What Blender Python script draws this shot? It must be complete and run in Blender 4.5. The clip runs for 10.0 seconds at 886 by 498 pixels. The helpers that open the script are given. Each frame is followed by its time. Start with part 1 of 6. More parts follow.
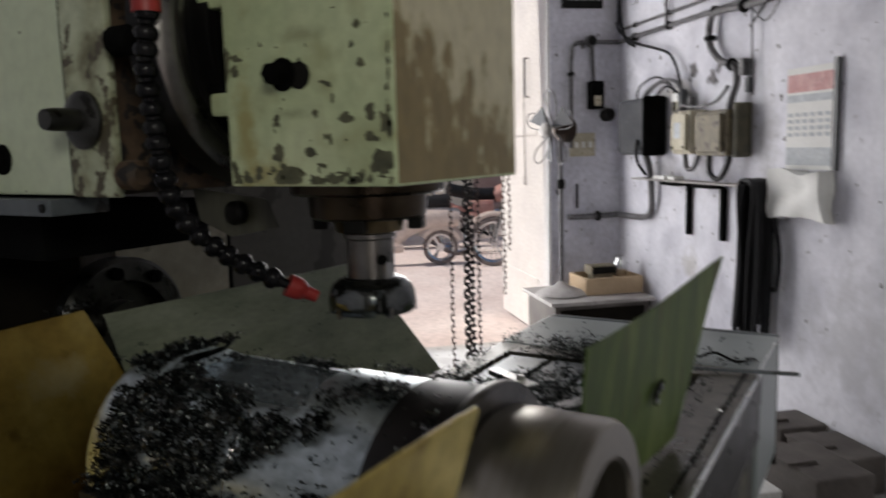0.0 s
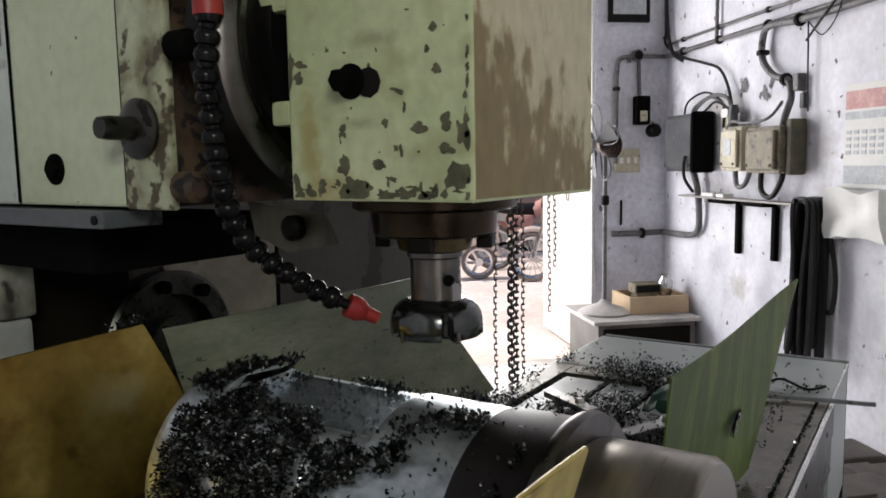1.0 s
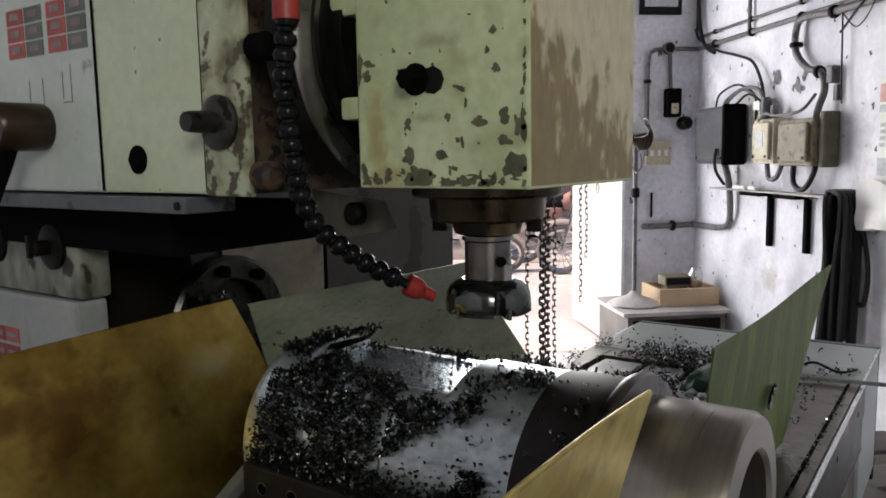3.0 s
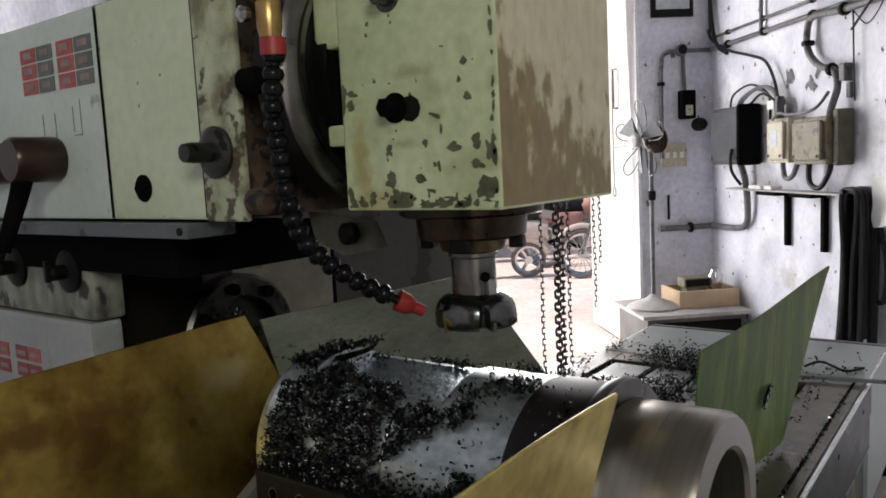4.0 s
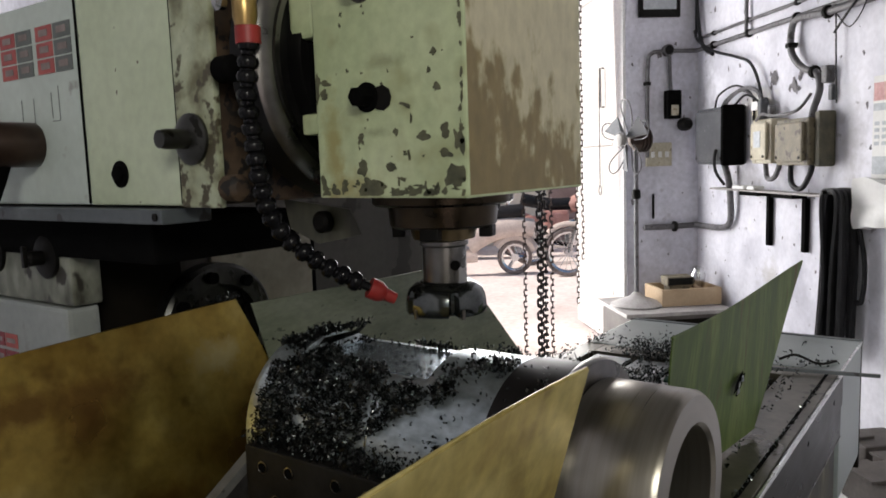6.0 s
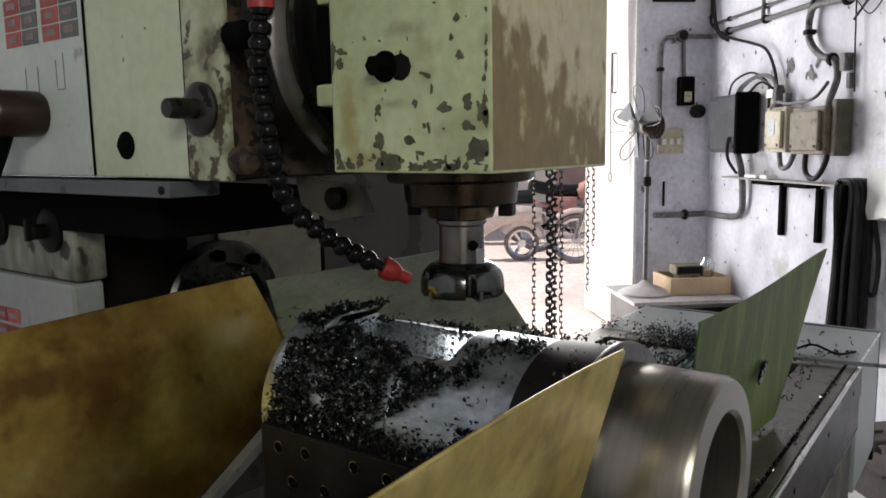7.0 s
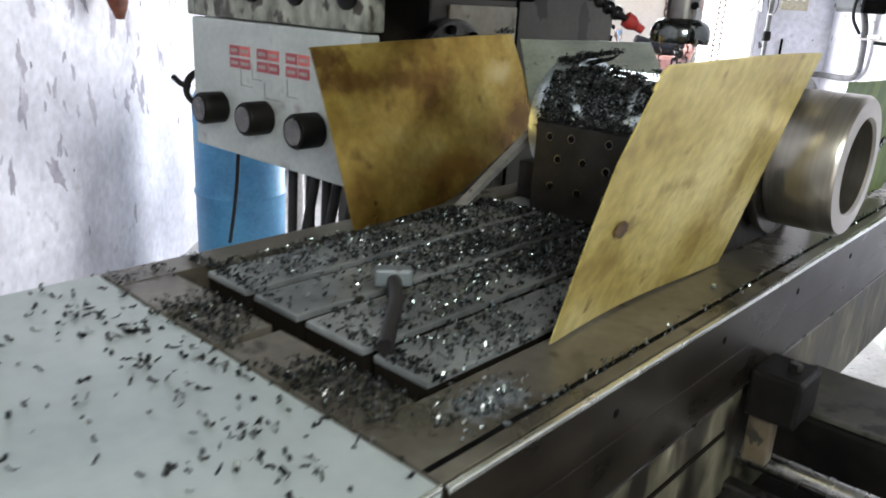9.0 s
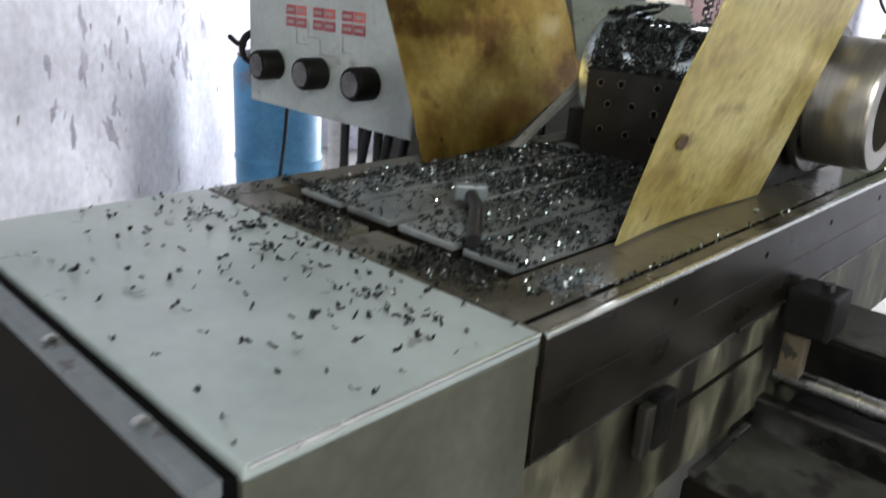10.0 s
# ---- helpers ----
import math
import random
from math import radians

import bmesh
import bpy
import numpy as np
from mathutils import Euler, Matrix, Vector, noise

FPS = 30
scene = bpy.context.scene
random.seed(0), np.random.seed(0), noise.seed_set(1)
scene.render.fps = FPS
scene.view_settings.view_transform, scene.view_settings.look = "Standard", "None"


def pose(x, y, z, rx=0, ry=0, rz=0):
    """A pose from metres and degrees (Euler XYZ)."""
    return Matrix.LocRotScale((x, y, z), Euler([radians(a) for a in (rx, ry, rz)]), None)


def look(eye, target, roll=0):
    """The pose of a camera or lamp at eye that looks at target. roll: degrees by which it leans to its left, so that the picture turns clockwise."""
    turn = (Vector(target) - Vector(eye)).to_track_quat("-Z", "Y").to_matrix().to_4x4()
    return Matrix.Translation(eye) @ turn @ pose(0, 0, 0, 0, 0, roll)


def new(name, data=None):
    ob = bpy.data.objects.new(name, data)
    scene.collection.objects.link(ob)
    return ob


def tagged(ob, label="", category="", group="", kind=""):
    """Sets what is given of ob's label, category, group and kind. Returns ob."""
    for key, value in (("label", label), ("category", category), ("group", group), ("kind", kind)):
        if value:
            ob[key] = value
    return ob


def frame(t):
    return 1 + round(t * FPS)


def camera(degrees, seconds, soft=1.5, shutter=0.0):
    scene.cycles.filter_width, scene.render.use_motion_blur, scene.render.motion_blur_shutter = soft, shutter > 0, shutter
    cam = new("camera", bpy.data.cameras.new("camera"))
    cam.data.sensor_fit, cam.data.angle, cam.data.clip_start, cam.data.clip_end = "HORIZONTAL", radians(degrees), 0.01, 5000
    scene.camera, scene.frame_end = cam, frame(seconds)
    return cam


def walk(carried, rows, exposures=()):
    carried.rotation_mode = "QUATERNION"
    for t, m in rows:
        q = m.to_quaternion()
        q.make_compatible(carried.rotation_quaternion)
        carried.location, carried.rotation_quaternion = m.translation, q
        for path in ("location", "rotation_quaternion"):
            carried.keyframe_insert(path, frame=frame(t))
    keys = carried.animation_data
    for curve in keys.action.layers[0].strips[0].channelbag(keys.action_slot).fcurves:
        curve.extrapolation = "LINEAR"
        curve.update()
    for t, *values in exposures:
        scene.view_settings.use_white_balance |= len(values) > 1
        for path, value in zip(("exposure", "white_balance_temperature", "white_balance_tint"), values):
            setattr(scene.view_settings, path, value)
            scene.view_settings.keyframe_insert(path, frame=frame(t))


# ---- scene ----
cam = camera(60.4, 10.0, soft=1.7, shutter=0.6)
PATH = [
    (0.0, (0.213, 0.160, 1.423), (-0.2892, 1.0143, 1.2918), -1.62),
    (0.2, (0.1794, 0.1813, 1.423), (-0.3449, 1.0235, 1.3005), -1.00),
    (0.5, (0.172, 0.186, 1.423), (-0.3571, 1.0255, 1.3024), -0.87),
    (1.0, (0.156, 0.188, 1.423), (-0.3869, 1.0204, 1.3111), -1.02),
    (1.5, (0.147, 0.188, 1.419), (-0.3914, 1.0213, 1.2945), -0.86),
    (2.0, (0.148, 0.163, 1.410), (-0.3886, 0.9963, 1.2781), -0.50),
    (2.5, (0.151, 0.132, 1.414), (-0.4030, 0.9547, 1.2847), -0.02),
    (4.0, (0.226, 0.110, 1.436), (-0.3712, 0.9037, 1.3253), -2.82),
    (4.5, (0.245, 0.116, 1.440), (-0.3350, 0.9233, 1.3316), -2.76),
    (5.0, (0.259, 0.112, 1.439), (-0.3203, 0.9196, 1.3262), -3.00),
    (5.5, (0.261, 0.100, 1.435), (-0.3208, 0.9063, 1.3283), -2.62),
    (6.9, (0.222, 0.128, 1.417), (-0.3673, 0.9246, 1.2831), -0.97),
    (7.5, (0.219, 0.110, 1.417), (-0.3841, 0.8945, 1.2726), -0.47),
    (8.0, (0.244, -0.037, 1.360), (-0.4009, 0.6894, 1.1214), 0.92),
    (8.4, (0.280, -0.184, 1.327), (-0.3618, 0.5340, 1.0572), 2.46),
    (8.6, (0.299, -0.262, 1.317), (-0.3347, 0.4550, 1.0265), 2.71),
    (9.0, (0.319, -0.375, 1.302), (-0.3146, 0.3320, 0.9872), 3.26),
    (9.4, (0.328, -0.438, 1.277), (-0.3043, 0.2759, 0.9769), 4.16),
    (10.0, (0.356, -0.520, 1.245), (-0.2857, 0.1708, 0.9123), 3.75),
]
walk(cam, [(t, look(eye, target, roll)) for t, eye, target, roll in PATH],
     exposures=[(0.0, -0.6, 6900, 14), (0.4, -0.2, 6900, 14), (0.8, 0.0, 6900, 14), (7.5, 0.0, 6900, 14), (7.75, 0.55, 6800, 13), (8.0, 1.0, 6700, 12),
                (8.4, 1.25, 6550, 10), (8.8, 1.4, 6500, 10), (10.0, 1.25, 6500, 10)])
# ---------------------------------------------------------------- light
world = bpy.data.worlds.new("sky")
scene.world = world
world.use_nodes = True
wn = world.node_tree.nodes
sky = wn.new("ShaderNodeTexSky")
sky.sky_type, sky.sun_disc = "NISHITA", False
sky.sun_elevation, sky.sun_rotation = radians(45), radians(-132)
world.node_tree.links.new(sky.outputs[0], wn["Background"].inputs[0])
wn["Background"].inputs[1].default_value = 0.15

A_N = radians(42.1)
N_W = Vector((math.cos(A_N), math.sin(A_N), 0))       # out through the meter wall
U_W = Vector((-math.sin(A_N), math.cos(A_N), 0))      # out through the door wall
D_METER, D_DOOR, D_LEFT, D_BACK, H_ROOM = 2.601, 5.02, -1.30, -2.5, 3.5

sun = new("sun", bpy.data.lights.new("sun", "SUN"))
sun.data.energy, sun.data.angle, sun.data.color = 5.0, radians(0.6), (1.0, 0.95, 0.88)
sun.matrix_world = look((0, 0, 8), Vector((0, 0, 8)) + N_W * 0.7 + U_W * -0.05 + Vector((0, 0, -0.7)))


def opening_light(name, centre, target, sx, sy, watts, colour=(0.93, 0.97, 1.0)):
    data = bpy.data.lights.new(name, "AREA")
    data.shape, data.size, data.size_y, data.energy, data.color = "RECTANGLE", sx, sy, watts, colour
    ob = new(name, data)
    ob.matrix_world = look(centre, target)
    return ob


def room_point(b, a, z):
    return N_W * b + U_W * a + Vector((0, 0, z))


# daylight in the door, and in the wide shop opening behind the camera
opening_light("door_daylight", room_point(1.0, D_DOOR + 0.1, 1.5), room_point(1.0, 0, 1.2), 1.6, 2.7, 108)
opening_light("shopfront_daylight", room_point(0.55, D_BACK + 0.05, 2.62), room_point(0.3, 1.4, 1.0), 1.1, 0.8, 42, (0.98, 1.0, 0.91))

# ---------------------------------------------------------------- materials


def material(name, colours, scale=8.0, rough=0.6, metal=0.0, bump=0.0, bump_scale=60.0, spots=None, spot_scale=30.0,
             spot_limit=0.62, stretch=(1, 1, 1), rough_var=0.12, spec=0.5, spot_soft=0.025, grain=0.12, noise_detail=6.0, lift=None, spot_lift=None, span=(0.32, 0.68)):
    """A noise blend of colours with fine grain, worn spots and relief, in metres."""
    m = bpy.data.materials.new(name)
    m.use_nodes = True
    t = m.node_tree
    n, l = t.nodes, t.links
    b = n["Principled BSDF"]
    co = n.new("ShaderNodeTexCoord")
    mp = n.new("ShaderNodeMapping")
    mp.inputs["Scale"].default_value = stretch
    l.new(co.outputs["Object"], mp.inputs["Vector"])
    big = n.new("ShaderNodeTexNoise")
    big.inputs["Scale"].default_value, big.inputs["Detail"].default_value = scale, noise_detail
    l.new(mp.outputs[0], big.inputs["Vector"])
    ramp = n.new("ShaderNodeValToRGB")
    els = ramp.color_ramp.elements
    k = len(colours)
    els[0].position, els[1].position = span
    for i in range(k - 2):
        els.new(span[0] + (span[1] - span[0]) * (i + 1) / (k - 1))
    for e, c in zip(els, colours):
        e.color = (*c, 1)
    sep = n.new("ShaderNodeSeparateXYZ")
    l.new(co.outputs["Object"], sep.inputs[0])

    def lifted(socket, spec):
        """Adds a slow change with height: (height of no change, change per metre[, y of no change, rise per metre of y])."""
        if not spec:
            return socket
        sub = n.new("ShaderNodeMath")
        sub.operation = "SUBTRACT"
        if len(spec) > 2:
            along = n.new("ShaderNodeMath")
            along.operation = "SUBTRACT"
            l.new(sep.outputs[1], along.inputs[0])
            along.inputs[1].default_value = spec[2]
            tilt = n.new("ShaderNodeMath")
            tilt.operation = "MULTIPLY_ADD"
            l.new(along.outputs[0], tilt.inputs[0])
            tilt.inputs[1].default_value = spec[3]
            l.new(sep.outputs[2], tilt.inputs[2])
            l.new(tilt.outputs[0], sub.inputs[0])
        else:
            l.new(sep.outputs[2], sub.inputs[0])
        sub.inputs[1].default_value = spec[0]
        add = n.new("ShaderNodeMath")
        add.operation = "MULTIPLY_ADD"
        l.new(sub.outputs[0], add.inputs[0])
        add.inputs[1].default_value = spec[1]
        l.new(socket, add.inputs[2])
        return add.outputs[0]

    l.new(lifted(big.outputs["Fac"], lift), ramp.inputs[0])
    out = ramp.outputs[0]
    fine = n.new("ShaderNodeTexNoise")
    fine.inputs["Scale"].default_value, fine.inputs["Detail"].default_value = bump_scale, 4
    l.new(mp.outputs[0], fine.inputs["Vector"])
    if grain:
        gr = n.new("ShaderNodeMapRange")
        gr.inputs[3].default_value, gr.inputs[4].default_value = 1 - grain, 1 + grain
        gr.inputs[1].default_value, gr.inputs[2].default_value = 0.3, 0.7
        l.new(fine.outputs["Fac"], gr.inputs[0])
        mul = n.new("ShaderNodeMix")
        mul.data_type, mul.blend_type = "RGBA", "MULTIPLY"
        mul.inputs[0].default_value = 1
        l.new(out, mul.inputs[6])
        l.new(gr.outputs[0], mul.inputs[7])
        out = mul.outputs[2]
    if spots:
        sp = n.new("ShaderNodeTexNoise")
        sp.inputs["Scale"].default_value, sp.inputs["Detail"].default_value = spot_scale, 3
        l.new(mp.outputs[0], sp.inputs["Vector"])
        lim = n.new("ShaderNodeMapRange")
        lim.inputs[1].default_value, lim.inputs[2].default_value = spot_limit, spot_limit + spot_soft
        l.new(lifted(sp.outputs["Fac"], spot_lift), lim.inputs[0])
        mix = n.new("ShaderNodeMix")
        mix.data_type = "RGBA"
        l.new(lim.outputs[0], mix.inputs[0])
        l.new(out, mix.inputs[6])
        mix.inputs[7].default_value = (*spots, 1)
        out = mix.outputs[2]
    l.new(out, b.inputs["Base Color"])
    rr = n.new("ShaderNodeMapRange")
    rr.inputs[3].default_value, rr.inputs[4].default_value = max(0.03, rough - rough_var), min(1, rough + rough_var)
    l.new(big.outputs["Fac"], rr.inputs[0])
    l.new(rr.outputs[0], b.inputs["Roughness"])
    b.inputs["Metallic"].default_value = metal
    b.inputs["Specular IOR Level"].default_value = spec
    if bump:
        bp = n.new("ShaderNodeBump")
        bp.inputs["Strength"].default_value, bp.inputs["Distance"].default_value = bump, 0.003
        l.new(fine.outputs["Fac"], bp.inputs["Height"])
        l.new(bp.outputs[0], b.inputs["Normal"])
    return m


M = {}
M["plaster"] = material("plaster", [(0.52, 0.52, 0.58), (0.70, 0.70, 0.76), (0.82, 0.82, 0.88)], 3.0, 0.85, bump=0.25, bump_scale=35, grain=0.06,
                        spots=(0.40, 0.39, 0.42), spot_scale=15, spot_limit=0.68, spot_soft=0.05)
M["plaster_stained"] = material("plaster_stained", [(0.42, 0.42, 0.48), (0.62, 0.62, 0.69), (0.76, 0.76, 0.83)], 1.7, 0.85, bump=0.5, bump_scale=30,
                                spots=(0.46, 0.45, 0.50), spot_scale=14, spot_limit=0.62, spot_soft=0.12)
M["plaster_chip"] = material("plaster_chip", [(0.09, 0.085, 0.09), (0.21, 0.20, 0.21)], 30, 0.9)
M["plaster_patch"] = material("plaster_patch", [(0.25, 0.24, 0.29), (0.40, 0.38, 0.44)], 14, 0.9, bump=0.4, grain=0.1)
# unseen back wall and ceiling, kept dark to lower the bounce light
M["back_plaster"] = material("back_plaster", [(0.22, 0.21, 0.20), (0.34, 0.33, 0.32)], 2, 0.9)
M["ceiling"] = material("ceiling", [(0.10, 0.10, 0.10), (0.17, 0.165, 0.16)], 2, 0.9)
M["floor"] = material("floor", [(0.30, 0.29, 0.28), (0.44, 0.43, 0.42), (0.55, 0.54, 0.53)], 3, 0.8, bump=0.4, spots=(0.12, 0.115, 0.11), spot_scale=26, spot_limit=0.66, spot_soft=0.04)
M["yard"] = material("yard", [(0.66, 0.56, 0.53), (0.78, 0.70, 0.67)], 1.5, 0.9, bump=0.4, bump_scale=20)
M["head_green"] = material("head_green", [(0.335, 0.41, 0.225), (0.44, 0.515, 0.305), (0.50, 0.565, 0.355)], 6, 0.42, bump=0.14, bump_scale=70,
                           spots=(0.27, 0.26, 0.12), spot_scale=20, spot_limit=0.52, spot_soft=0.30, grain=0.10)
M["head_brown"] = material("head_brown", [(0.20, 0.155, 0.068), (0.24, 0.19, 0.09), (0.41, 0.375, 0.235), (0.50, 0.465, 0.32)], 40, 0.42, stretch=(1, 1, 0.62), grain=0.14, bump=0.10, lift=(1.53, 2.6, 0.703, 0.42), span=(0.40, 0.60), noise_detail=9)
M["ram_cream"] = material("ram_cream", [(0.41, 0.475, 0.325), (0.505, 0.575, 0.415), (0.56, 0.625, 0.475)], 4, 0.45, spots=(0.12, 0.11, 0.07), spot_scale=60, spot_limit=0.71, grain=0.07, bump=0.06)
M["ram_worn"] = material("ram_worn", [(0.14, 0.135, 0.075), (0.34, 0.365, 0.245), (0.44, 0.485, 0.35)], 26, 0.5, spots=(0.07, 0.06, 0.035), spot_scale=55, spot_limit=0.58, spot_soft=0.07, grain=0.15, spot_lift=(1.54, -0.5))
M["panel_white"] = material("panel_white", [(0.43, 0.50, 0.46), (0.535, 0.605, 0.56)], 5, 0.4, grain=0.05, spots=(0.3, 0.3, 0.28), spot_scale=25, spot_limit=0.70, spot_soft=0.08)
M["control_white"] = material("control_white", [(0.26, 0.285, 0.27), (0.34, 0.365, 0.35)], 7, 0.42, grain=0.07, spots=(0.18, 0.18, 0.155), spot_scale=14, spot_limit=0.64, spot_soft=0.12)
M["panel_flaked"] = material("panel_flaked", [(0.06, 0.06, 0.045), (0.17, 0.18, 0.145), (0.30, 0.31, 0.26)], 20, 0.55, stretch=(1, 1, 0.6), spots=(0.03, 0.027, 0.02), spot_scale=26, spot_limit=0.55, spot_soft=0.06)
M["rust"] = material("rust", [(0.022, 0.015, 0.010), (0.06, 0.036, 0.020), (0.11, 0.072, 0.042)], 24, 0.75, bump=0.3, spots=(0.010, 0.008, 0.007), spot_scale=60, spot_limit=0.56)
M["oily_steel"] = material("oily_steel", [(0.035, 0.035, 0.032), (0.075, 0.075, 0.07)], 18, 0.3, 0.85, spots=(0.02, 0.019, 0.016), spot_scale=50, spot_limit=0.6)
M["dark_iron"] = material("dark_iron", [(0.004, 0.004, 0.004), (0.011, 0.010, 0.009)], 14, 0.45, 0.05, bump=0.2, spec=0.11)
M["column_grey"] = material("column_grey", [(0.065, 0.06, 0.052), (0.095, 0.09, 0.078)], 4, 0.6, grain=0.08, spots=(0.04, 0.036, 0.03), spot_scale=9, spot_limit=0.6, spec=0.3)
M["column_tan"] = material("column_tan", [(0.24, 0.22, 0.16), (0.35, 0.325, 0.24)], 8, 0.5, spots=(0.11, 0.10, 0.07), spot_scale=14, spot_limit=0.62, spot_soft=0.08)
# near-black; also stands for shade in table slots and on end plates
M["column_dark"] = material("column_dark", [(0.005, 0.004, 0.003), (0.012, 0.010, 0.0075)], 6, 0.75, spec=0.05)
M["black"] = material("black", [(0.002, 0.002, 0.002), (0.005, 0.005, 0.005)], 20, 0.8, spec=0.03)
M["hose"] = material("hose", [(0.004, 0.004, 0.005), (0.009, 0.009, 0.010)], 40, 0.22, grain=0, spec=0.18)
M["red_plastic"] = material("red_plastic", [(0.24, 0.016, 0.014), (0.32, 0.028, 0.024)], 30, 0.45)
M["orange_tape"] = material("orange_tape", [(0.45, 0.12, 0.05), (0.55, 0.2, 0.08)], 30, 0.5)
M["brass"] = material("brass", [(0.4, 0.26, 0.1), (0.55, 0.38, 0.16)], 40, 0.35, 0.9)
M["steel"] = material("steel", [(0.32, 0.32, 0.31), (0.45, 0.45, 0.44)], 12, 0.28, 1.0, grain=0.08, stretch=(3, 1, 1))
M["steel_turned"] = material("steel_turned", [(0.29, 0.27, 0.23), (0.32, 0.30, 0.258), (0.345, 0.322, 0.28)], 7, 0.29, 0.95, stretch=(30, 0.4, 0.4), grain=0.04, rough_var=0.04)
M["steel_dark"] = material("steel_dark", [(0.10, 0.10, 0.095), (0.20, 0.19, 0.18)], 18, 0.3, 1.0)
M["cutter"] = material("cutter", [(0.07, 0.075, 0.075), (0.14, 0.15, 0.147)], 30, 0.13, 0.95, grain=0.05)
M["tool_tan"] = material("tool_tan", [(0.10, 0.075, 0.045), (0.22, 0.17, 0.10)], 20, 0.35, 0.9)
M["workpiece"] = material("workpiece", [(0.34, 0.40, 0.42), (0.55, 0.62, 0.645), (0.74, 0.82, 0.85)], 15, 0.36, 0.85, grain=0.18, stretch=(0.6, 1, 1), bump=0.06, bump_scale=120, rough_var=0.10)
M["milled"] = material("milled", [(0.34, 0.42, 0.46), (0.49, 0.58, 0.63)], 20, 0.22, 0.85, stretch=(1, 5, 1), grain=0.14, rough_var=0.06, bump=0.03, bump_scale=80)
M["dull_steel"] = material("dull_steel", [(0.17, 0.17, 0.165), (0.27, 0.27, 0.26)], 14, 0.45, 0.4, spots=(0.11, 0.105, 0.095), spot_scale=40, spot_limit=0.62)
M["strap"] = material("strap", [(0.007, 0.006, 0.006), (0.017, 0.015, 0.015)], 14, 0.45, 0.1, spots=(0.05, 0.05, 0.05), spot_scale=60, spot_limit=0.70, spec=0.3)
M["block"] = material("block", [(0.008, 0.008, 0.008), (0.020, 0.019, 0.018)], 16, 0.45, 0.1, bump=0.3, spec=0.14)
M["print_dim"] = material("print_dim", [(0.20, 0.16, 0.15), (0.28, 0.23, 0.22)], 30, 0.6)
M["yellow_sheet"] = material("yellow_sheet", [(0.29, 0.205, 0.055), (0.40, 0.32, 0.10), (0.47, 0.39, 0.145), (0.53, 0.455, 0.20)], 7.5, 0.4, 0.35, bump=0.14, spots=(0.17, 0.115, 0.035), spot_scale=26, spot_limit=0.66, spot_soft=0.12, grain=0.16, noise_detail=9)
M["green_sheet"] = material("green_sheet", [(0.04, 0.068, 0.016), (0.082, 0.128, 0.034), (0.145, 0.19, 0.07)], 9, 0.5, 0.05, stretch=(1, 3, 0.5), spots=(0.09, 0.068, 0.026), spot_scale=16, spot_limit=0.60, spot_soft=0.12, grain=0.22, spec=0.35)
M["oily_sheet"] = material("oily_sheet", [(0.11, 0.055, 0.011), (0.22, 0.14, 0.028), (0.32, 0.225, 0.054), (0.40, 0.30, 0.095)], 7, 0.30, 0.85, bump=0.12, spots=(0.10, 0.053, 0.012), spot_scale=18, spot_limit=0.60, spot_soft=0.16, grain=0.16, noise_detail=9, rough_var=0.10)
M["rail_grey"] = material("rail_grey", [(0.09, 0.105, 0.115), (0.14, 0.157, 0.166)], 9, 0.45, 0.2, spots=(0.06, 0.06, 0.06), spot_scale=30, spot_limit=0.64)
M["nose_iron"] = material("nose_iron", [(0.025, 0.018, 0.011), (0.075, 0.055, 0.034)], 18, 0.3, 0.85)
M["back_sheet"] = material("back_sheet", [(0.10, 0.118, 0.08), (0.17, 0.19, 0.13), (0.22, 0.24, 0.18)], 6, 0.42, 0.3, stretch=(1, 1, 3), spots=(0.07, 0.085, 0.055), spot_scale=40, spot_limit=0.68)
M["table_iron"] = material("table_iron", [(0.17, 0.185, 0.19), (0.27, 0.29, 0.295), (0.37, 0.395, 0.40)], 9, 0.33, 0.6, bump=0.12, spots=(0.05, 0.047, 0.042), spot_scale=30, spot_limit=0.66)
M["table_rim"] = material("table_rim", [(0.06, 0.053, 0.04), (0.105, 0.095, 0.074), (0.15, 0.138, 0.112)], 9, 0.30, 0.45, spots=(0.035, 0.03, 0.022), spot_scale=22, spot_limit=0.62, spot_soft=0.08, grain=0.18)
M["table_side"] = material("table_side", [(0.005, 0.0042, 0.0032), (0.011, 0.009, 0.0065), (0.02, 0.017, 0.013)], 7, 0.3, 0.0, stretch=(1, 1, 2), spec=0.16)
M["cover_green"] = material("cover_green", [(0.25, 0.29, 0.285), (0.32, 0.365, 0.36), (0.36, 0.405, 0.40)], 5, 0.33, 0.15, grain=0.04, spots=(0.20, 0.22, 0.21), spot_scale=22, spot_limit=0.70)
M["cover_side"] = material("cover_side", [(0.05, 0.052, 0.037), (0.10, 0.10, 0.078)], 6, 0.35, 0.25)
M["oily_green"] = material("oily_green", [(0.012, 0.011, 0.008), (0.035, 0.033, 0.023), (0.08, 0.08, 0.053), (0.14, 0.14, 0.095)], 13, 0.42, stretch=(1, 1, 0.28), spots=(0.010, 0.009, 0.007), spot_scale=12, spot_limit=0.58)
M["chips"] = material("chips", [(0.03, 0.045, 0.045), (0.13, 0.155, 0.155), (0.45, 0.47, 0.46)], 90, 0.28, 1.0, grain=0)
M["chips_dark"] = material("chips_dark", [(0.007, 0.009, 0.009), (0.025, 0.03, 0.03), (0.12, 0.12, 0.12)], 90, 0.32, 0.9, grain=0)
M["flake"] = material("flake", [(0.055, 0.06, 0.035), (0.12, 0.12, 0.07)], 60, 0.6, bump=0.2)
M["bag_rust"] = material("bag_rust", [(0.10, 0.025, 0.012), (0.22, 0.07, 0.035)], 16, 0.8)
